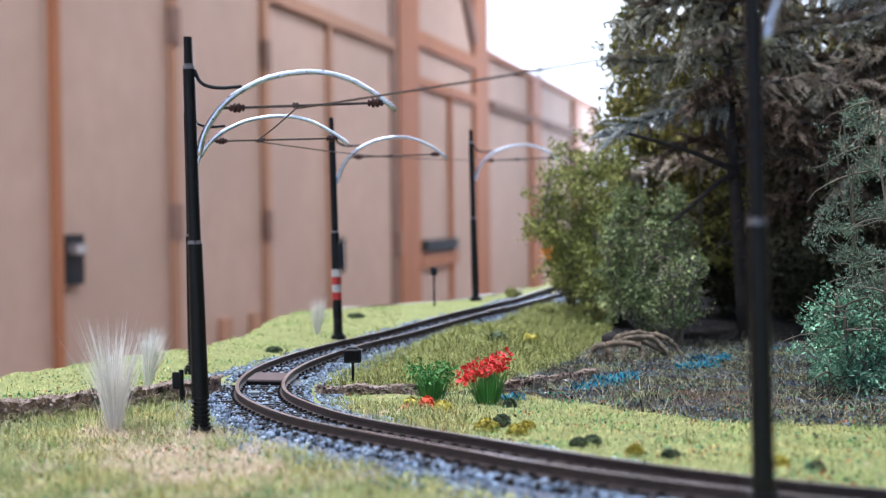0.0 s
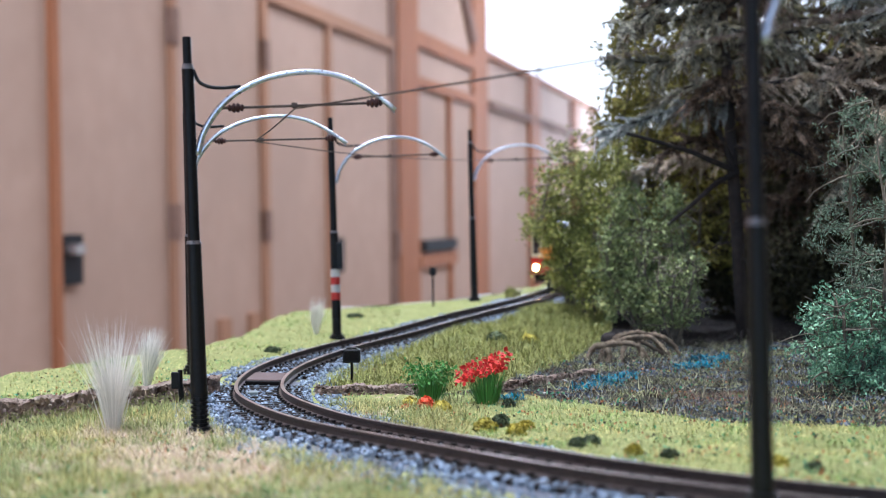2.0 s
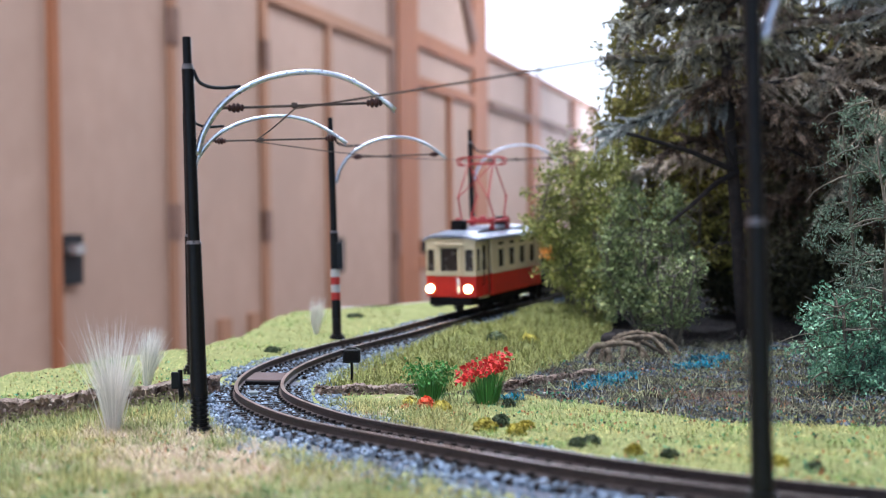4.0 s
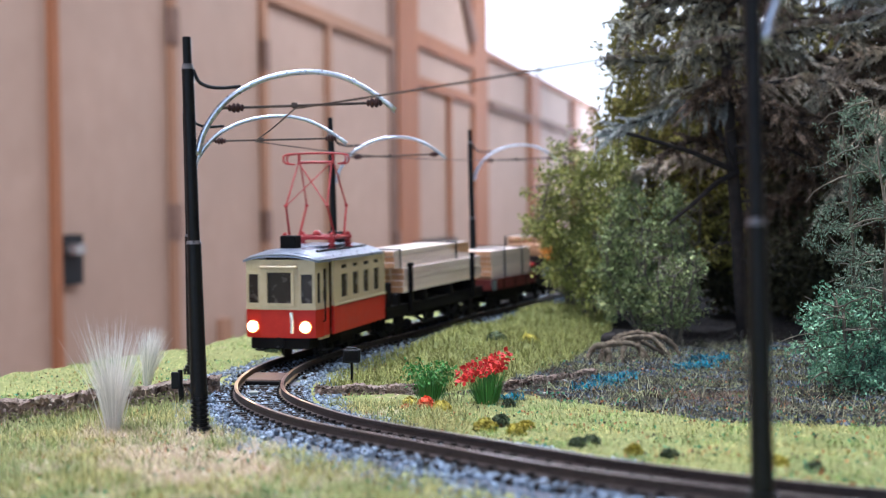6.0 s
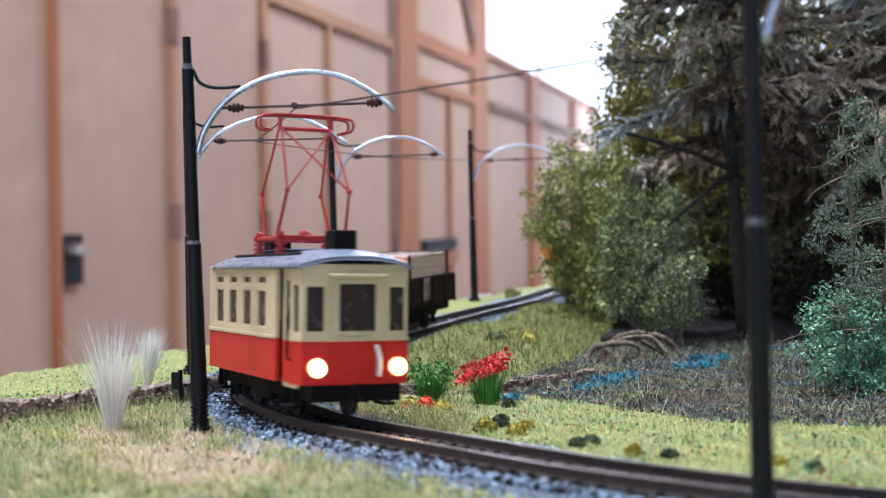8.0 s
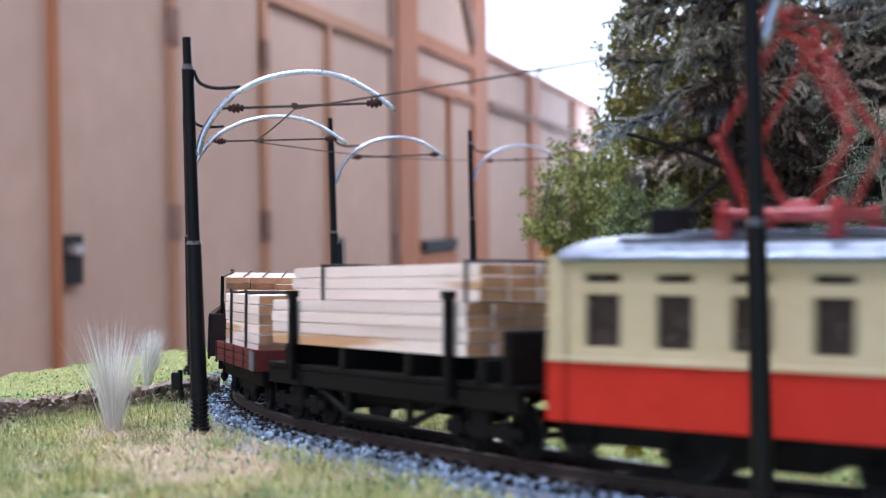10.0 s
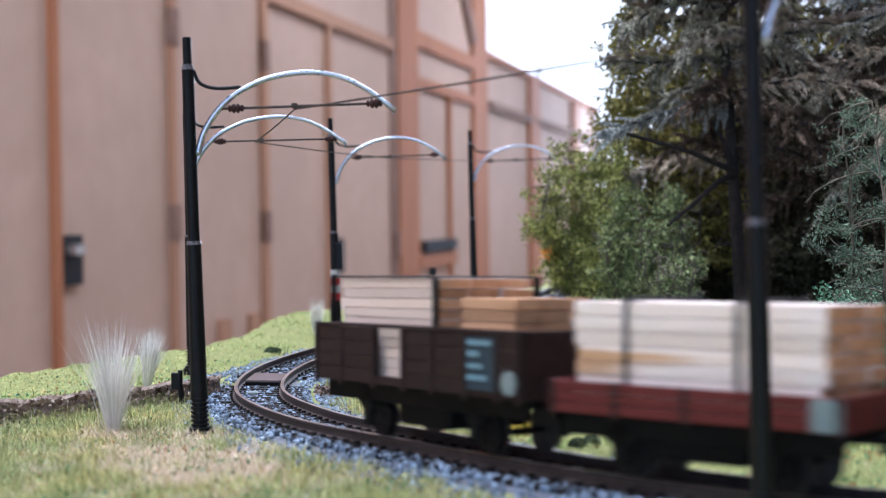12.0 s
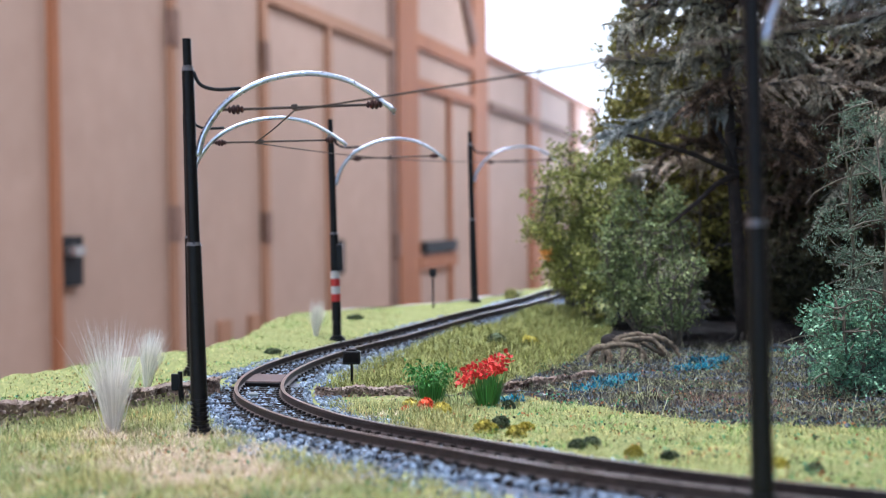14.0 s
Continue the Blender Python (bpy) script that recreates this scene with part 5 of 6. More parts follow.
    p = spread(30000, 50, 90, 300, 360, lambda x, y: ((x - 70) / 17) ** 2 + ((y - 332) / 20) ** 2 + 0.3 * patches(x, y, 2) < 0.8)
    blades("needle_litter", "red-brown needle litter under the trees", p[:5000], 2.2, 0.18, M_RUSSET, 1.35, "litter")
    p = spread(400, 20, 140, 285, 400, lambda x, y: tone(x, y))
    leaf_mesh("pale_chip", np.c_[p[:16], terrain(p[:16, 0], p[:16, 1]) + 0.6], 0.8, M_BAND_WHITE, slim=0.8)
    tagged(bpy.data.objects["pale_chip"], "scattered pale stone chips on woodland soil", "scatter", kind="stuff")
    p = spread(40000, 20, 150, 275, 470, lambda x, y: tone(x, y) & (patches(x, y, 1.7) > 0.35))
    blades("moss", "green moss patches on woodland soil", p, 1.6, 0.22, M_BLADE_DARK, 1.1, "moss")
    p = spread(3000, 20, 140, 285, 460, lambda x, y: tone(x, y))
    leaf_mesh("leaf_litter", np.c_[p, terrain(p[:, 0], p[:, 1]) + 0.3], 0.6, M_FIR_DRY)
    tagged(bpy.data.objects["leaf_litter"], "small dead leaves on woodland soil", "litter", kind="stuff")


def branch_line(rng, p, d, length, droop, n=6, wander=0.25):
    p, d = np.array(p, float), np.array(d, float) / np.linalg.norm(d)
    out = [p]
    for k in range(n):
        d = d + rng.normal(0, wander, 3) * 0.5 + np.array([0, 0, -droop / n])
        d /= np.linalg.norm(d)
        p = p + d * length / n
        out.append(p)
    return out


def shrub(name, at, high, wide, label, leaf, mat, count, rng, twig=M_TWIG, stems=9, clump=3.0, bare=0.0, slim=0.55, per=42):
    """A branched shrub: stems and twigs in one mesh, its leaves in clumps at the twig ends."""
    t = thing(name, (*at, ground_at(*at) - 0.5), label, "shrub" if high < 90 else "tree", "trees of the wood")
    bm, ends = bmesh.new(), []
    for k in range(stems):
        a = 2 * math.pi * k / stems + rng.uniform(-0.3, 0.3)
        lean = rng.uniform(0.05, 0.9)
        L = high * rng.uniform(0.65, 1.0)
        line = branch_line(rng, (rng.normal(0, 1), rng.normal(0, 1), 0), (math.cos(a) * lean * wide / high * 1.3, math.sin(a) * lean * wide / high * 1.3, 1), L, 0.1, 8, 0.22)
        line = [q * np.array([min(1.0, 0.48 * wide * (1.05 - 0.6 * min(1.0, max(0.0, q[2] / high)) ** 1.6) / max(1e-6, np.hypot(*q[:2])))] * 2 + [1]) for q in line]
        tube(bm, [Vector(q) for q in line], 0.65, 0.2, 5)
        for j in range(2, 9):
            for _ in range(3):
                tw = branch_line(rng, line[j], (rng.normal(), rng.normal(), 0.5 + rng.normal() * 0.5), rng.uniform(0.12, 0.3) * wide, 0.2, 4, 0.5)
                if np.hypot(*tw[-1][:2]) > 0.56 * wide or tw[-1][2] > high:
                    continue
                tube(bm, [Vector(q) for q in tw], 0.28, 0.1, 4)
                ends += tw[1:]
    part("branchwork", bm, twig, t)
    ends = np.array(ends)
    ends = ends[ends[:, 2] > bare]
    # leaves gather in separate tufts, with gaps between
    heads = ends[rng.integers(0, len(ends), max(12, count // per))]
    pick = heads[rng.integers(0, len(heads), count)]
    c = pick + rng.normal(0, 1, (count, 3)) * clump * np.array([1, 1, 0.8])
    lumpy = 0.92 + 0.2 * np.sin(c[:, 0] * 0.3 + c[:, 2] * 0.17) * np.sin(c[:, 2] * 0.26 + c[:, 1] * 0.2) + 0.12 * np.sin(c[:, 2] * 0.6 + c[:, 0] * 0.4) + rng.normal(0, 0.07, len(c))
    c = c[(c[:, 2] > 0.5) & (np.hypot(c[:, 0], c[:, 1]) < 0.6 * wide * lumpy * (1.06 - 0.5 * np.clip(c[:, 2] / high, 0, 1) ** 1.6)) & (c[:, 2] < high * 1.03 * lumpy)]
    leaf_mesh("crown", c, leaf, mat, t, rng=rng, slim=slim)
    return t


def fronds(name, origin, way, length, curl, mat, parent, rng, needle=1.5, nodes=26):
    """Feathery sprays: along each drooping stem two rows of small folded scale needles."""
    o, d = np.asarray(origin), np.asarray(way)
    d = d / np.linalg.norm(d, axis=1)[:, None]
    n = len(o)
    L, k = np.asarray(length)[:, None, None], np.asarray(curl)[:, None, None]
    u = np.linspace(0.02, 1, nodes)[None, :, None]
    down = np.array([0, 0, -1.0])
    bend = rng.normal(0, 0.35, (n, 1, 3))
    P = o[:, None] + L * (d[:, None] * u + (down * k + bend) * u * u)
    T = d[:, None] + 2 * u * (down * k + bend)
    T = T / np.linalg.norm(T, axis=2)[..., None]
    N = np.broadcast_to(rng.normal(0, 0.45, (n, 1, 3)) + np.array([0, -0.35, 0.8]), T.shape)
    B = np.cross(T, N)
    B = B / (np.linalg.norm(B, axis=2)[..., None] + 1e-9)
    N = np.cross(B, T)
    size = needle * (0.45 + 0.75 * np.sin(np.pi * np.clip(u * 0.82 + 0.16, 0, 1)))
    verts = []
    for side in (1, -1, 0):
        w = 1.0 * T + side * 0.75 * B + (0.15 if side else 0.6) * N + rng.normal(0, 0.3, T.shape)
        w = w / np.linalg.norm(w, axis=2)[..., None]
        e = np.cross(w, N)
        e = e / (np.linalg.norm(e, axis=2)[..., None] + 1e-9)
        s = size * rng.uniform(0.75, 1.2, (n, nodes, 1))
        mid = P + w * s * 0.45
        verts.append(np.stack([P, mid + e * s * 0.2 + N * 0.1, P + w * s, mid - e * s * 0.2 + N * 0.1], 2).reshape(-1, 3))
    V = np.vstack(verts)
    q = np.arange(len(V) // 4)[:, None] * 4
    return soup(name, V, np.vstack([q + np.array([0, 1, 2]), q + np.array([0, 2, 3])]), mat, parent)


def conifer(at, high, label, rng, first, reach, limbs, trunk=2.4, sway=(0, 0), named=(), mix=(0.45, 0.1, 0.4, 0.05), pitch=1.9):
    """A tall model conifer: dark trunk, drooping limbs hung with feathery sprays. named: limbs of its own, as (line, kind of spray)."""
    t = thing("conifer", (*at, ground_at(*at) - 0.5), label, "tree", "trees of the wood")
    line = [(sway[0] * (z / high), sway[1] * (z / high) + 0.6 * math.sin(z * 0.11), z) for z in np.linspace(0, high, 12)]
    bm = tube(bmesh.new(), line, trunk, trunk * 0.45, 10)
    for k in range(6):
        a = k * 1.05
        tube(bm, [(math.cos(a) * trunk * 0.6, math.sin(a) * trunk * 0.6, 4), (math.cos(a) * trunk * 1.4, math.sin(a) * trunk * 1.4, 1), (math.cos(a) * trunk * 2.6, math.sin(a) * trunk * 2.6, -0.5)], 0.9, 0.4, 5)
    part("trunk", bm, M_BARK, t, "dark rough trunk", smooth=True)
    bm = bmesh.new()
    for z in np.arange(first * 0.35, first, 7.0):
        a = rng.uniform(0, 6.28)
        tube(bm, [Vector(q) for q in branch_line(rng, (sway[0] * z / high, 0, z), (math.cos(a), math.sin(a), rng.uniform(-0.3, 0.4)), rng.uniform(8, 24), 0.1, 4)], 0.55, 0.2, 5)
    lines = [([np.array(q) for q in smooth_line(ln, 3)], kind) for ln, kind in named]
    for k in range(limbs):
        z = first + (high - first) * (k / limbs)
        a = k * 2.399 + rng.uniform(-0.4, 0.4)
        if named and math.sin(a) < 0.1 and z < 120:
            continue
        L = reach * (1.05 - 0.75 * (z - first) / (high - first)) * rng.uniform(0.65, 1.1)
        lines.append((branch_line(rng, (sway[0] * z / high, sway[1] * z / high, z), (math.cos(a), math.sin(a), rng.uniform(0.0, 0.45)), L, 0.75, 8, 0.2), int(rng.choice(4, p=mix))))
    sets = [([], [], [], []) for _ in range(4)]
    for ln, kind in lines:
        tube(bm, [Vector(q) for q in ln], 0.85, 0.3, 6)
        for p, q in zip(ln, ln[1:]):
            w = (q - p) / (np.linalg.norm(q - p) + 1e-9)
            flat = np.cross(w, (0, 0, 1.0))
            flat = flat / (np.linalg.norm(flat) + 1e-9)
            for c in range(max(1, int(np.linalg.norm(q - p) / pitch))):
                for side in (1, -1, 0):
                    o, dd, ll, cc = sets[kind]
                    o.append(p + (q - p) * rng.random() + rng.normal(0, 0.4, 3))
                    dd.append(flat * side * rng.uniform(0.2, 0.9) + w * rng.uniform(0.4, 1.1) + np.array([0, 0, rng.uniform(-0.25, 0.5)]))
                    ll.append(rng.uniform(3.5, 10.5))
                    cc.append(rng.uniform(0.15, 0.9))
        o, dd, ll, cc = sets[kind]
        o.append(ln[-2]), dd.append(ln[-1] - ln[-2] + 1e-3), ll.append(9.0), cc.append(0.3)
    tagged(part("branchwork", bm, M_BARK, t, "dark drooping limbs"), kind="stuff")
    for (o, dd, ll, cc), name, mat in zip(sets, ("spray", "frosted_spray", "dry_spray", "bleached_spray"), (M_FIR, M_FIR_PALE, M_FIR_DRY, M_FIR_CREAM)):
        if o:
            fronds(name, o, dd, ll, cc, mat, t, rng)
    return t


def rough(bm, rng, amount):
    for v in bm.verts:
        v.co += Vector(rng.normal(0, amount, 3))
    return bm


# limbs of the foremost conifer, from its foot, and the kind of spray on each: 0 dull green, 1 frosted, 2 dry brown, 3 bleached
FORE_LIMBS = [([(-6, -2, 103), (-22, -14, 103), (-38, -22, 101), (-52, -26, 102)], 0), ([(-5, -2, 87), (-24, -16, 85), (-40, -24, 81), (-53, -26, 76)], 1), ([(-8, -2, 122), (-24, -14, 124), (-36, -20, 120), (-47, -24, 113)], 0),
              ([(-7, -2, 112), (-16, -20, 114), (-26, -30, 108)], 0), ([(-6, -2, 95), (-14, -22, 94), (-24, -34, 86)], 2), ([(-4, -2, 92), (14, -16, 95), (32, -22, 93), (54, -24, 92)], 3), ([(-6, -2, 108), (14, -18, 112), (34, -24, 112), (56, -22, 116)], 0),
              ([(-4, -2, 78), (12, -14, 80), (30, -20, 78), (50, -18, 80)], 2), ([(-3, -2, 82), (10, -16, 78), (24, -20, 68), (36, -20, 56)], 2), ([(-4, -2, 88), (4, -20, 86), (12, -30, 76)], 2), ([(-7, -2, 126), (10, -16, 130), (30, -22, 126)], 3),
              ([(-4, 0, 72), (14, -10, 70), (32, -12, 60), (46, -10, 46)], 2), ([(-8, -2, 134), (-20, -10, 138), (-36, -14, 132)], 0), ([(-5, 0, 70), (-18, -8, 74), (-30, -10, 70)], 2)]


def wood():
    rng = np.random.default_rng(11)
    conifer((112, 494), 190, "tall dark conifer with drooping dull sprays and dead lower limbs", rng, 66, 56, 40, 2.7, (-12, 0), FORE_LIMBS, (0.4, 0.05, 0.5, 0.05))
    t = thing("dead_branch", (0, 0, 0), "black dead limbs on the conifer's trunk", "branch")
    for line in ([(109, 491, 58), (98, 484, 62), (86, 476, 66), (62, 466, 72)], [(109, 491, 58), (100, 484, 54), (92, 478, 48), (80, 472, 39)], [(108, 492, 58), (103, 489, 70), (97, 487, 80), (95, 486, 88)]):
        part("limb", tube(bmesh.new(), smooth_line(line, 4), 1.3, 0.6, 7), M_BARK, t)
    conifer((168, 545), 185, "tall brown conifer deep in the wood", rng, 34, 60, 44, 2.6, mix=(0.2, 0.0, 0.75, 0.05))
    conifer((172, 482), 175, "tall dull conifer hung with brown sprays", rng, 66, 50, 44, 2.4, mix=(0.3, 0.05, 0.4, 0.25))
    conifer((215, 640), 190, "tall conifer at the back of the wood", rng, 20, 66, 36, 2.6, mix=(0.3, 0.0, 0.7, 0.0), pitch=3.0)
    conifer((135, 640), 170, "dark conifer at the back of the wood", rng, 14, 50, 36, 2.4, mix=(0.5, 0.0, 0.5, 0.0), pitch=3.0)
    light = shrub("leafy_tree", (60, 545), 80, 50, "light green leafy tree with one orange sprig beside the track", 0.8, M_LEAF_LIGHT, 36000, rng, clump=2.3, stems=12)
    leaf_mesh("autumn_leaf", np.array([-19.0, -15.0, 28.0]) + rng.normal(0, 1.3, (70, 3)), 0.8, M_AMBER, light, rng=rng)
    shrub("leafy_shrub", (55, 574), 40, 27, "low light green bush at the foot of the tree", 0.8, M_LEAF_LIGHT, 8000, np.random.default_rng(21), clump=2.0, stems=11, bare=11)
    shrub("leafy_tree", (76, 505), 66, 40, "grey-green leafy tree at the edge of the wood", 0.8, M_LEAF_GREY, 13000, rng, clump=2.1, per=48)
    shrub("leafy_tree", (82, 470), 46, 30, "dull grey-green shrub below the conifer", 0.75, M_LEAF_GREY, 4600, rng, clump=1.8, bare=9)
    shrub("leafy_tree", (99, 578), 172, 66, "tall olive tree behind the shrubs", 1.1, M_LEAF_OLIVE, 22000, rng, clump=3.0, stems=12)
    shrub("leafy_tree", (86, 615), 60, 40, "olive shrub behind the track's bend", 1.4, M_LEAF_OLIVE, 6500, rng, clump=3.4)
    shrub("leafy_tree", (116, 354), 92, 50, "twiggy pale green shrub with bare pale twigs", 0.55, M_SPRIG, 19000, rng, clump=1.2, stems=7, slim=0.25, per=26)
    shrub("leafy_shrub", (107, 345), 31, 38, "low jade-green shrub on woodland soil", 0.58, M_JADE, 13000, rng, clump=1.4, slim=0.5)
    shrub("leafy_shrub", (126, 372), 44, 36, "dense pale green shrub above the litter", 0.62, M_SPRIG, 9000, rng, clump=1.5, slim=0.34)
    low = np.random.default_rng(77)
    # Shrubs of the hollow, the shade under the canopy put into their leaf colour.
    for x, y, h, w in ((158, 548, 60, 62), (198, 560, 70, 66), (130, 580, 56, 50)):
        shrub("leafy_tree", (x, y), h, w, "dense shrub with shade-darkened leaves filling the wood's edge", 1.4, M_LEAF_SHADED, 9000, low, clump=3.6)
    shrub("leafy_shrub", (36, 690), 7, 10, "small green bush beside the far track", 0.9, M_LEAF_LIGHT, 700, rng, clump=1.6, stems=5)
    for x, y, h, w in ((130, 700, 185, 86), (180, 720, 200, 110), (265, 760, 215, 140), (330, 800, 225, 150)):
        shrub("leafy_tree", (x, y), h, w, "tall olive tree closing the wood", 2.2, M_LEAF_OLIVE, 13000, low, clump=6.0, stems=10)
    # Deep trees, likewise with the wood's shade in their leaf colour.
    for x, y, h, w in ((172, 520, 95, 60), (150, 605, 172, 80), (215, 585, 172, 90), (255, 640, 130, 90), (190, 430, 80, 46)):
        shrub("leafy_tree", (x, y), h, w, "dense tree with shade-darkened leaves in the depth of the wood", 1.9, M_LEAF_SHADED, 7000, rng, clump=5.0, stems=7)
    # roots
    r = thing("tree_root", (52, 436, ground_at(52, 436)), "twisted grey-brown root arching over the soil", "root")
    for line0 in ([(0, 0, -1), (1, 1, 6), (6, 2, 10), (13, 3, 10), (19, 4, 7), (25, 5, 2)], [(0, 1, 7), (5, 0, 8.5), (12, -2, 8.5), (16, -3, 4), (18, -4, -1)], [(5, 2, 10), (9, 3, 12.5), (16, 5, 13), (22, 8, 9), (26, 9, 0)], [(2, -1, 6), (2.5, -3, 2), (1, -4, -1)], [(9, 2, 10), (8, -2, 6), (6, -5, -1)], [(12, 3, 11), (14, 0, 8), (15, -4, 3), (14, -6, -1)], [(3, 1, 8), (-2, 2, 7), (-5, 1, 3), (-6, 0, -1)], [(18, 5, 12), (24, 4, 11), (29, 3, 6), (31, 2, -1)], [(6, 1, 9), (12, 0, 11.5), (20, 1, 10.5), (25, -1, 4), (26, -2, -1)]):
        line = [(x * 0.85, y, z * 0.66) for x, y, z in line0]
        part("root_limb", rough(tube(bmesh.new(), smooth_line(line, 8), 1.15, 0.55, 7), rng, 0.2), M_ROOT, r, smooth=True)
    k = thing("dark_stone", (55, 440, ground_at(55, 440) + 6), "dark round stone caught on the root", "stone")
    part("stone", ball(bmesh.new(), (0, 0, 1.6), 2.6, 2, (1.2, 0.9, 0.9)), M_BARK, k, smooth=True)


def tuft(at, label, high, wide, n, mat, width, rng, tilt=0.0):
    """A bound bundle of stiff bristles, tight at the foot and fanning out above."""
    t = thing("bristle_tuft", (*at, ground_at(*at) - 0.3), label, "grass tuft")
    a, q = rng.uniform(0, 6.28, n), np.sqrt(rng.uniform(0, 1, n)) * np.where(rng.random(n) < 0.12, 1.5, 1.0)
    out = np.c_[np.cos(a), np.sin(a), np.zeros(n)]
    L = high * rng.uniform(0.55, 1.05, n)
    s = np.c_[-np.sin(a), np.cos(a), np.zeros(n)] * width / 2
    s = np.where(rng.random((n, 1)) < 0.5, s, np.c_[np.full(n, width / 2), np.zeros(n), np.zeros(n)])
    b = out * (q * wide * 0.13)[:, None]
    up = np.array([0, 0, 1.0])
    m = out * (q * wide * 0.42)[:, None] + up * (L * 0.5)[:, None] + np.array([tilt * high * 0.4, 0, 0])
    tip = out * (q * wide)[:, None] + up * L[:, None] + np.array([tilt * high, 0, 0]) + rng.normal(0, 0.5, (n, 3))
    V = np.stack([b - s, b + s, m + s, m - s, tip], 1).reshape(-1, 3)
    k = np.arange(n)[:, None] * 5
    me = bpy.data.meshes.new("bristle")
    me.from_pydata((V * MM).tolist(), [], [tuple(r) for r in (k + np.array([0, 1, 2, 3])).tolist()] + [tuple(r) for r in (k + np.array([3, 2, 4])).tolist()])
    me.materials.append(mat)
    ob = new("bristle", me)
    ob.parent = t
    tagged(ob, "pale stiff bristles", kind="stuff")
    return t


def clump(at, label, r, mat, rng, name="foam_bush", n=500, leaf=0.45, high=1.0):
    """A small foam bush: a core of lumps covered in granules."""
    t = thing(name, (*at, ground_at(*at) - 0.2), label, "bush", "small track-side bushes")
    c = rng.normal(0, 1, (n, 3))
    c = c / np.linalg.norm(c, axis=1)[:, None] * rng.uniform(0.55, 1.05, n)[:, None] * r
    c[:, 2] = np.abs(c[:, 2]) * high + 0.2
    leaf_mesh("foam_cover", c, leaf, mat, t, rng=rng, slim=0.8)
    bm = ball(bmesh.new(), (0, 0, r * 0.4 * high), r * 0.72, 2, (1, 1, high * 0.9))
    for v in bm.verts:
        v.co += Vector(rng.normal(0, 0.12 * r, 3))
    part("core", bm, mat, t)
    return t


def trackside():
    rng = np.random.default_rng(5)
    tuft((-74.1, 295.5), "tall tuft of pale stiff bristles", 26, 8.4, 520, M_BRISTLE, 0.1, rng, 0.0)
    tuft((-83.6, 372), "shorter tuft of pale bristles on turf", 17, 4.2, 620, M_BRISTLE, 0.12, rng, 0.1)
    tuft((-52, 540), "pale bristle tuft beside the far track", 15, 4.0, 260, M_BRISTLE, 0.2, rng, 0.05)
    for at, flower in (((-3.6, 346), False), ((10.8, 337), True)):
        g = thing("flowering_plant" if flower else "leafy_plant", (*at, ground_at(*at) - 0.2), "green grass tuft topped with red flowers" if flower else "bushy bright green plant", "plant")
        n = 260
        a, rr = rng.uniform(0, 6.28, n), np.sqrt(rng.uniform(0, 1, n)) * 4.5
        base = np.c_[np.cos(a) * rr * 0.6, np.sin(a) * rr * 0.6, np.zeros(n)]
        tip = np.c_[np.cos(a) * rr * 1.5, np.sin(a) * rr * 1.4, rng.uniform(6, 10.5, n)]
        if flower:
            tip[:, 2] += 0.32 * tip[:, 0]
        s = np.c_[-np.sin(a), np.cos(a), np.zeros(n)] * 0.2
        V = np.stack([base - s, base + s, tip], 1).reshape(-1, 3)
        soup("foliage", V, np.arange(n * 3).reshape(-1, 3), M_GREEN_LEAF, g)
        c = tip[rng.integers(0, n, 500)] + rng.normal(0, 0.7, (500, 3))
        if flower:
            c = c[c[:, 2] > 6.6 + 0.32 * c[:, 0]]
            leaf_mesh("blossom", c + np.array([-0.8, 0, 0.6]), 0.62, M_RED_FLOWER, g, rng=rng, slim=0.8)
        else:
            leaf_mesh("leafage", c, 0.6, M_GREEN_LEAF, g, rng=rng)
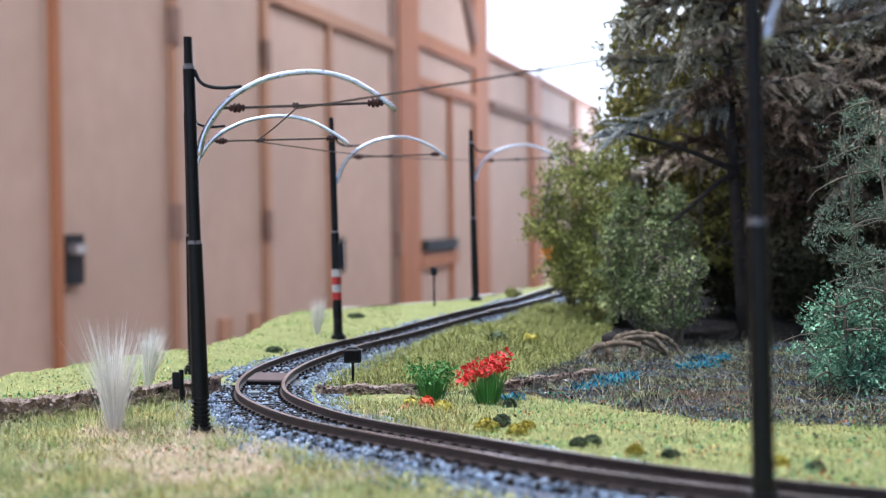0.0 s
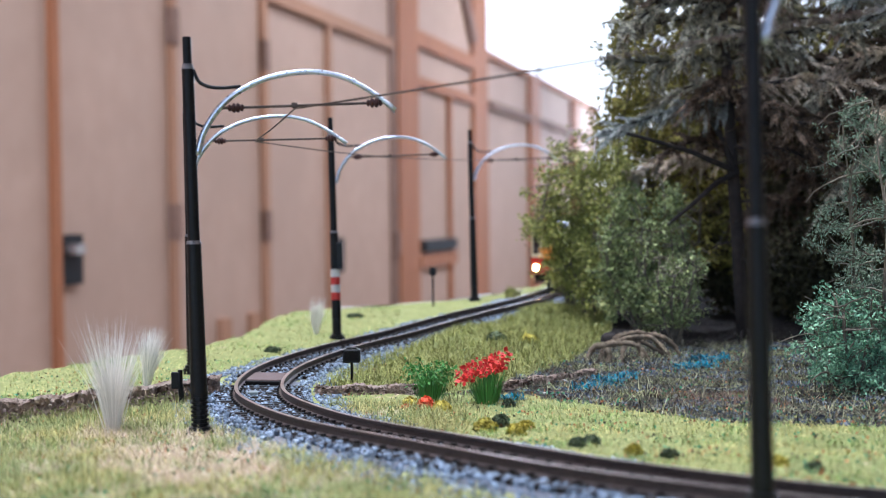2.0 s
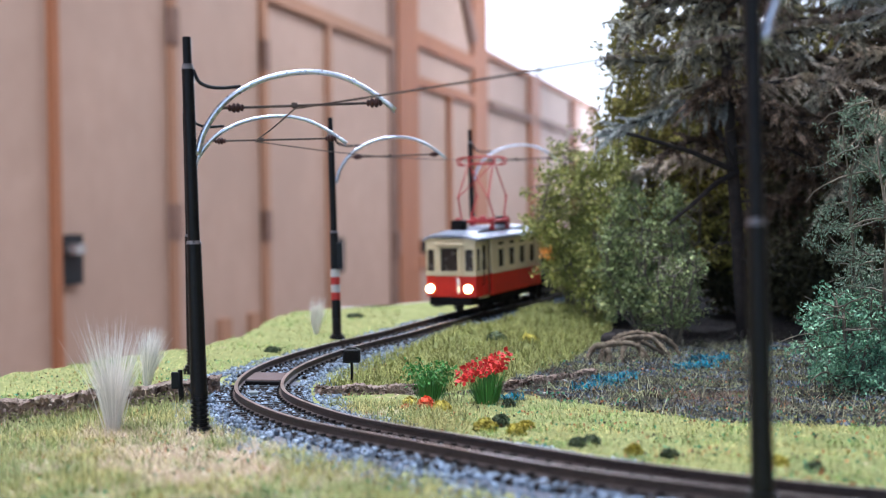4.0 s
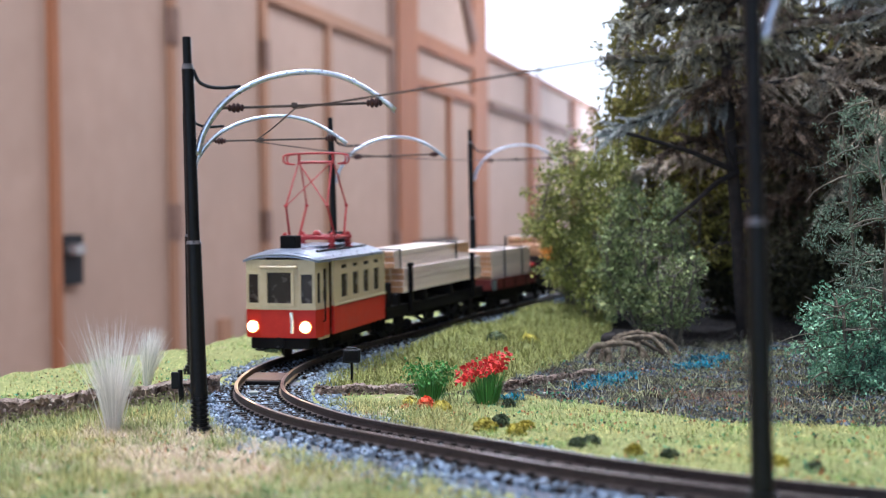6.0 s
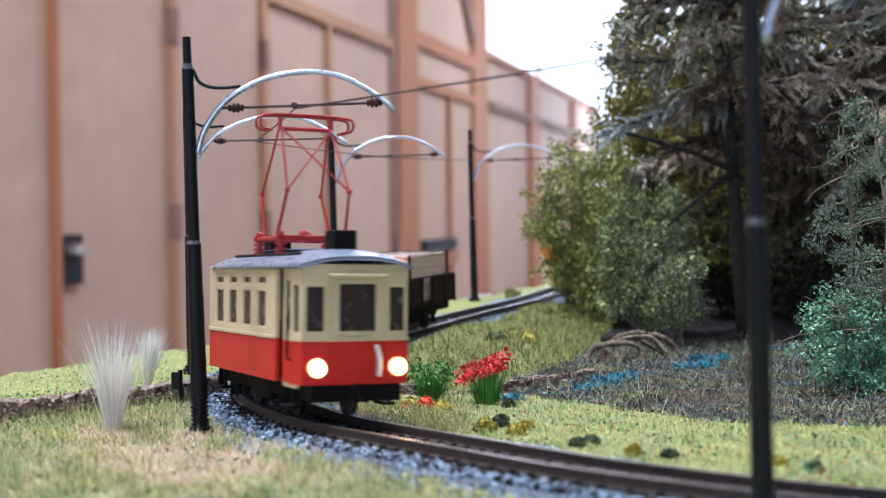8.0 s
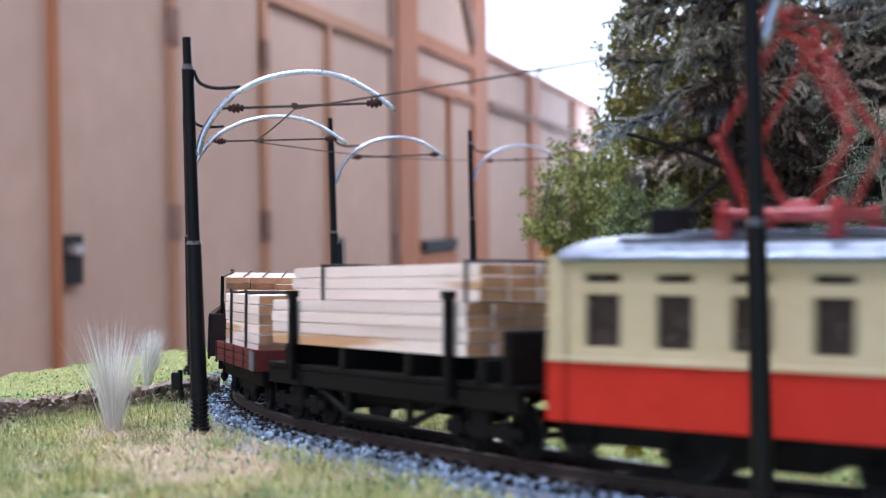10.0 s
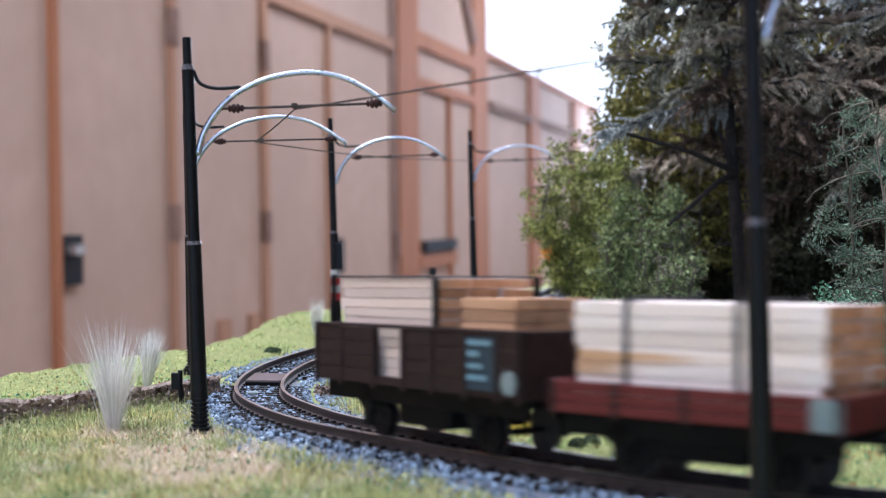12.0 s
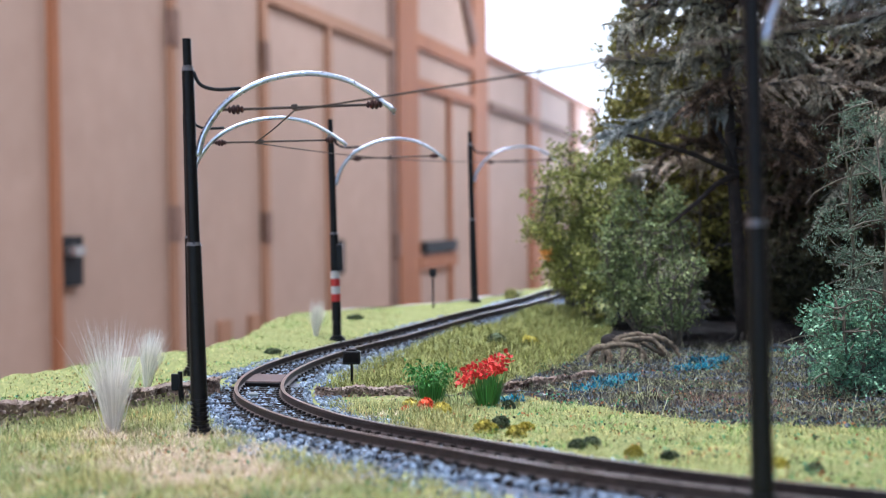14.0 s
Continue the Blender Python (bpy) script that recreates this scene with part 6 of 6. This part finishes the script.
    for x, y, r, mat, label, high in ((-8.5, 333, 2.6, M_YELLOW_FOAM, "olive-yellow foam bush beside the rails", 1.1), (-4.5, 326, 2.3, M_ORANGE, "orange-red flowering foam bush on turf", 1.5), (-9.5, 328, 1.4, M_ORANGE, "small orange-red foam bush on turf", 1.1), (-0.6, 318, 2.5, M_YELLOW_FOAM, "olive-yellow foam bush beside the rails", 1.3),
                                      (2.2, 312, 1.3, M_ORANGE, "small orange-red foam bush on turf", 0.8), (8.7, 283, 2.6, M_YELLOW_FOAM, "olive-yellow foam bush beside the rails", 1.0), (12.2, 290, 2.0, M_DARK_FOAM, "dark green foam bush beside the rails", 1.3), (15.0, 277, 2.2, M_YELLOW_FOAM, "olive-yellow foam bush beside the rails", 1.1), (17.5, 285, 2.0, M_YELLOW_FOAM, "low olive foam bush on turf", 0.7),
                                      (25.5, 255, 1.6, M_DARK_FOAM, "dark green foam bush beside the rails", 0.9), (28.5, 258, 1.8, M_DARK_FOAM, "dark olive foam bush on turf", 0.8), (34.7, 243, 1.7, M_YELLOW_FOAM, "olive-yellow foam bush beside the rails", 1.2), (40.5, 238, 1.6, M_DARK_FOAM, "dark green foam bush beside the rails", 0.7), (62, 222, 1.6, M_DARK_FOAM, "dark green foam bush beside the rails", 1.0), (57, 226, 1.7, M_YELLOW_FOAM, "olive-yellow foam bush beside the rails", 1.0),
                                      (18, 462, 4.0, M_DARK_FOAM, "dark bush on the grassy bank", 0.8), (30, 470, 4.0, M_YELLOW_FOAM, "olive foam bush on the grassy bank", 0.7), (-92, 345, 1.8, M_DARK_FOAM, "dark green foam bush beside the rails", 1.0), (-70, 352, 1.5, M_DARK_FOAM, "dark green foam bush beside the rails", 0.7), (16, 330, 1.6, M_DARK_FOAM, "green foam bush on the turf", 1.2),
                                      (-62, 480, 3.0, M_DARK_FOAM, "rounded green mound of turf", 0.5), (-40, 600, 4.0, M_DARK_FOAM, "rounded green mound of turf", 0.5)):
        clump((x, y), label, r, mat, rng, high=high)
    # signs
    z = ground_at(-69.6, 347.5)
    s = thing("track_sign", (-69.6, 347.5, z), "small bent black track sign", "sign")
    part("post", tube(bmesh.new(), [(0.6, 0, -1), (0.5, 0, 3), (0.2, 0, 6), (0.3, 0, 9.6)], 0.75, 0.65, 8), M_MAST, s)
    part("plate", box(bmesh.new(), -2.0, 0.3, -0.5, 0.5, 4.6, 9.0, 0.2), M_MAST, s)
    z = ground_at(-27.2, 390)
    s = thing("point_lantern", (-27.2, 390, z), "small black lantern box on a thin post", "signal")
    part("post", rod(bmesh.new(), (0, 0, -1), (0, 0, 8), 0.42), M_MAST, s)
    part("lantern", box(bmesh.new(), -2.6, 2.6, -1.6, 1.6, 6.6, 10.6, 0.35), M_MAST, s)
    part("cap", box(bmesh.new(), -1.6, 1.6, -1.2, 1.2, 10.5, 11.1, 0.2), M_MAST, s)
    part("panel", box(bmesh.new(), -2.0, 2.0, -1.75, -1.58, 7.3, 9.9), M_UNDER, s)
    z = ground_at(-5, 640)
    s = thing("track_sign", (-5, 640, z), "thin dark track-side sign post", "sign")
    part("post", rod(bmesh.new(), (0, 0, -1), (0, 0, 18), 0.5), M_MAST, s)
    part("plate", box(bmesh.new(), -1.6, 1.6, -0.5, 0.5, 15, 19, 0.2), M_MAST, s)
    # broken bark edge of the ledge, in pieces
    e = thing("bark_edge", (0, 0, 0), "crumbling brown cork bark along the ledge", "edging")
    prof = ((6.3, 3.0), (6.5, 0.6), (5.8, -0.7), (4.6, 0.0), (3.3, 1.0), (2.0, 0.6), (0.8, -0.6), (-1.2, -1.6))
    for x0, x1, y0, slope, rise in ((-150, -62, 255.2, 1.24, 1.0), (-36, -4, 368.5, -0.16, 0.4), (12, 46, 360.0, 1.15, 0.35)):
        xs = np.linspace(x0, x1, int((x1 - x0) * 2.8))
        V, F = [], []
        for x in xs:
            y = y0 + (x - x0) * slope
            z = ground_at(x, y - 5)
            for j, (h, d) in enumerate(prof):
                w1 = noise.noise((x * 0.22, j * 0.5, 1.0)) * 1.5 + noise.noise((x * 0.9, j * 0.9, 4.0)) * 1.1 + noise.noise((x * 2.3, j * 1.7, 9.0)) * 0.9
                V.append((x + 0.3 * w1, y + 1.6 + d * 1.1 + w1 * 0.9 * (0 < j), z + h * rise * (0.86 + 0.25 * noise.noise((x * 0.15, 7.0, 0.0))) + 0.35 * w1))
        k = len(prof)
        for i in range(len(xs) - 1):
            for j in range(k - 1):
                F.append((i * k + j, i * k + j + 1, (i + 1) * k + j + 1, (i + 1) * k + j))
        soup("bark_face", V, F, M_STONE, e)
        n = int((x1 - x0) * 18)
        x = rng.uniform(x0, x1, n)
        y = y0 + (x - x0) * slope + rng.normal(0.0, 1.3, n)
        z = np.array([ground_at(a, b - 5) for a, b in zip(x, y)]) + rng.uniform(0, 6.0 * rise, n)
        leaf_mesh("bark_crumb", np.c_[x, y, z], 0.5, M_STONE, e, rng=rng, slim=0.8)
    n = 2200
    x = rng.uniform(-145, -63, n)
    y = 311 + (x + 105) * 1.24 + rng.normal(0.3, 1.5, n)
    blades("dry_stalk", "pale dry stalks hanging over the ledge", np.c_[x, y], 3.0, 0.14, M_STRAW, 1.3, "litter", "stuff", np.array([ground_at(a, b + 4) for a, b in zip(x, y)]) - rng.uniform(0, 3.5, n), rng)
    # loose flock on the turf
    for name, label, mat, n, size in (("green_flock", "sea-green flock crumbs on the turf", M_FLOCK_GREEN, 1800, 0.36), ("rust_flock", "rust-orange flock crumbs on the turf", M_FLOCK_RUST, 1800, 0.32), ("dark_flock", "dark flock crumbs on the turf", M_FLOCK_DARK, 1100, 0.32)):
        x, y = rng.uniform(-125, 105, n * 3), 200 + 250 * rng.random(n * 3) ** 1.4
        ok = (off_line(x, y) > 19) & (patches(x, y, 1.9) + rng.normal(0, 0.6, n * 3) > 0.5) & (x > rim_x(y) + 2)
        x, y = x[ok][:n], y[ok][:n]
        leaf_mesh(name, np.c_[x, y, terrain(x, y) + 0.9], size, mat, rng=rng, slim=0.8)
        tagged(bpy.data.objects[name], label, "scatter", kind="stuff")


# ---- build ----
hall()
layout()
track()
masts()
CAR = railcar()
LONG, LONG_LOAD = long_wagon()
LOW, LOW_LOAD = lowside_wagon()
GONDOLA, GONDOLA_LOAD = gondola()
wood()
trackside()
grasses()


def motions():
    """The train's run along the line, and its turning wheels."""
    times = [k * 0.2 for k in range(71)]
    for lead, loads, offset, reach in ((CAR, [], 0.0, 18), (LONG, LONG_LOAD, -84.0, 32), (LOW, LOW_LOAD, -157.5, 12), (GONDOLA, GONDOLA_LOAD, -216.0, 17)):
        rows = [(t, scaled(line_pose(where(t) + offset, reach) @ pose(0, 0, 0, 0, 0, 1.5 if lead is CAR else 0.0))) for t in times]
        for ob in (lead, *loads):
            walk(ob, rows)
    for ob, x, r in WHEELS:
        rows = []
        for k in range(211):
            t = k / 15
            rows.append((t, pose(x * MM, 0, r * MM) @ Matrix.Rotation((where(t) - where(0)) / r, 4, "Y")))
        walk(ob, rows)


motions()
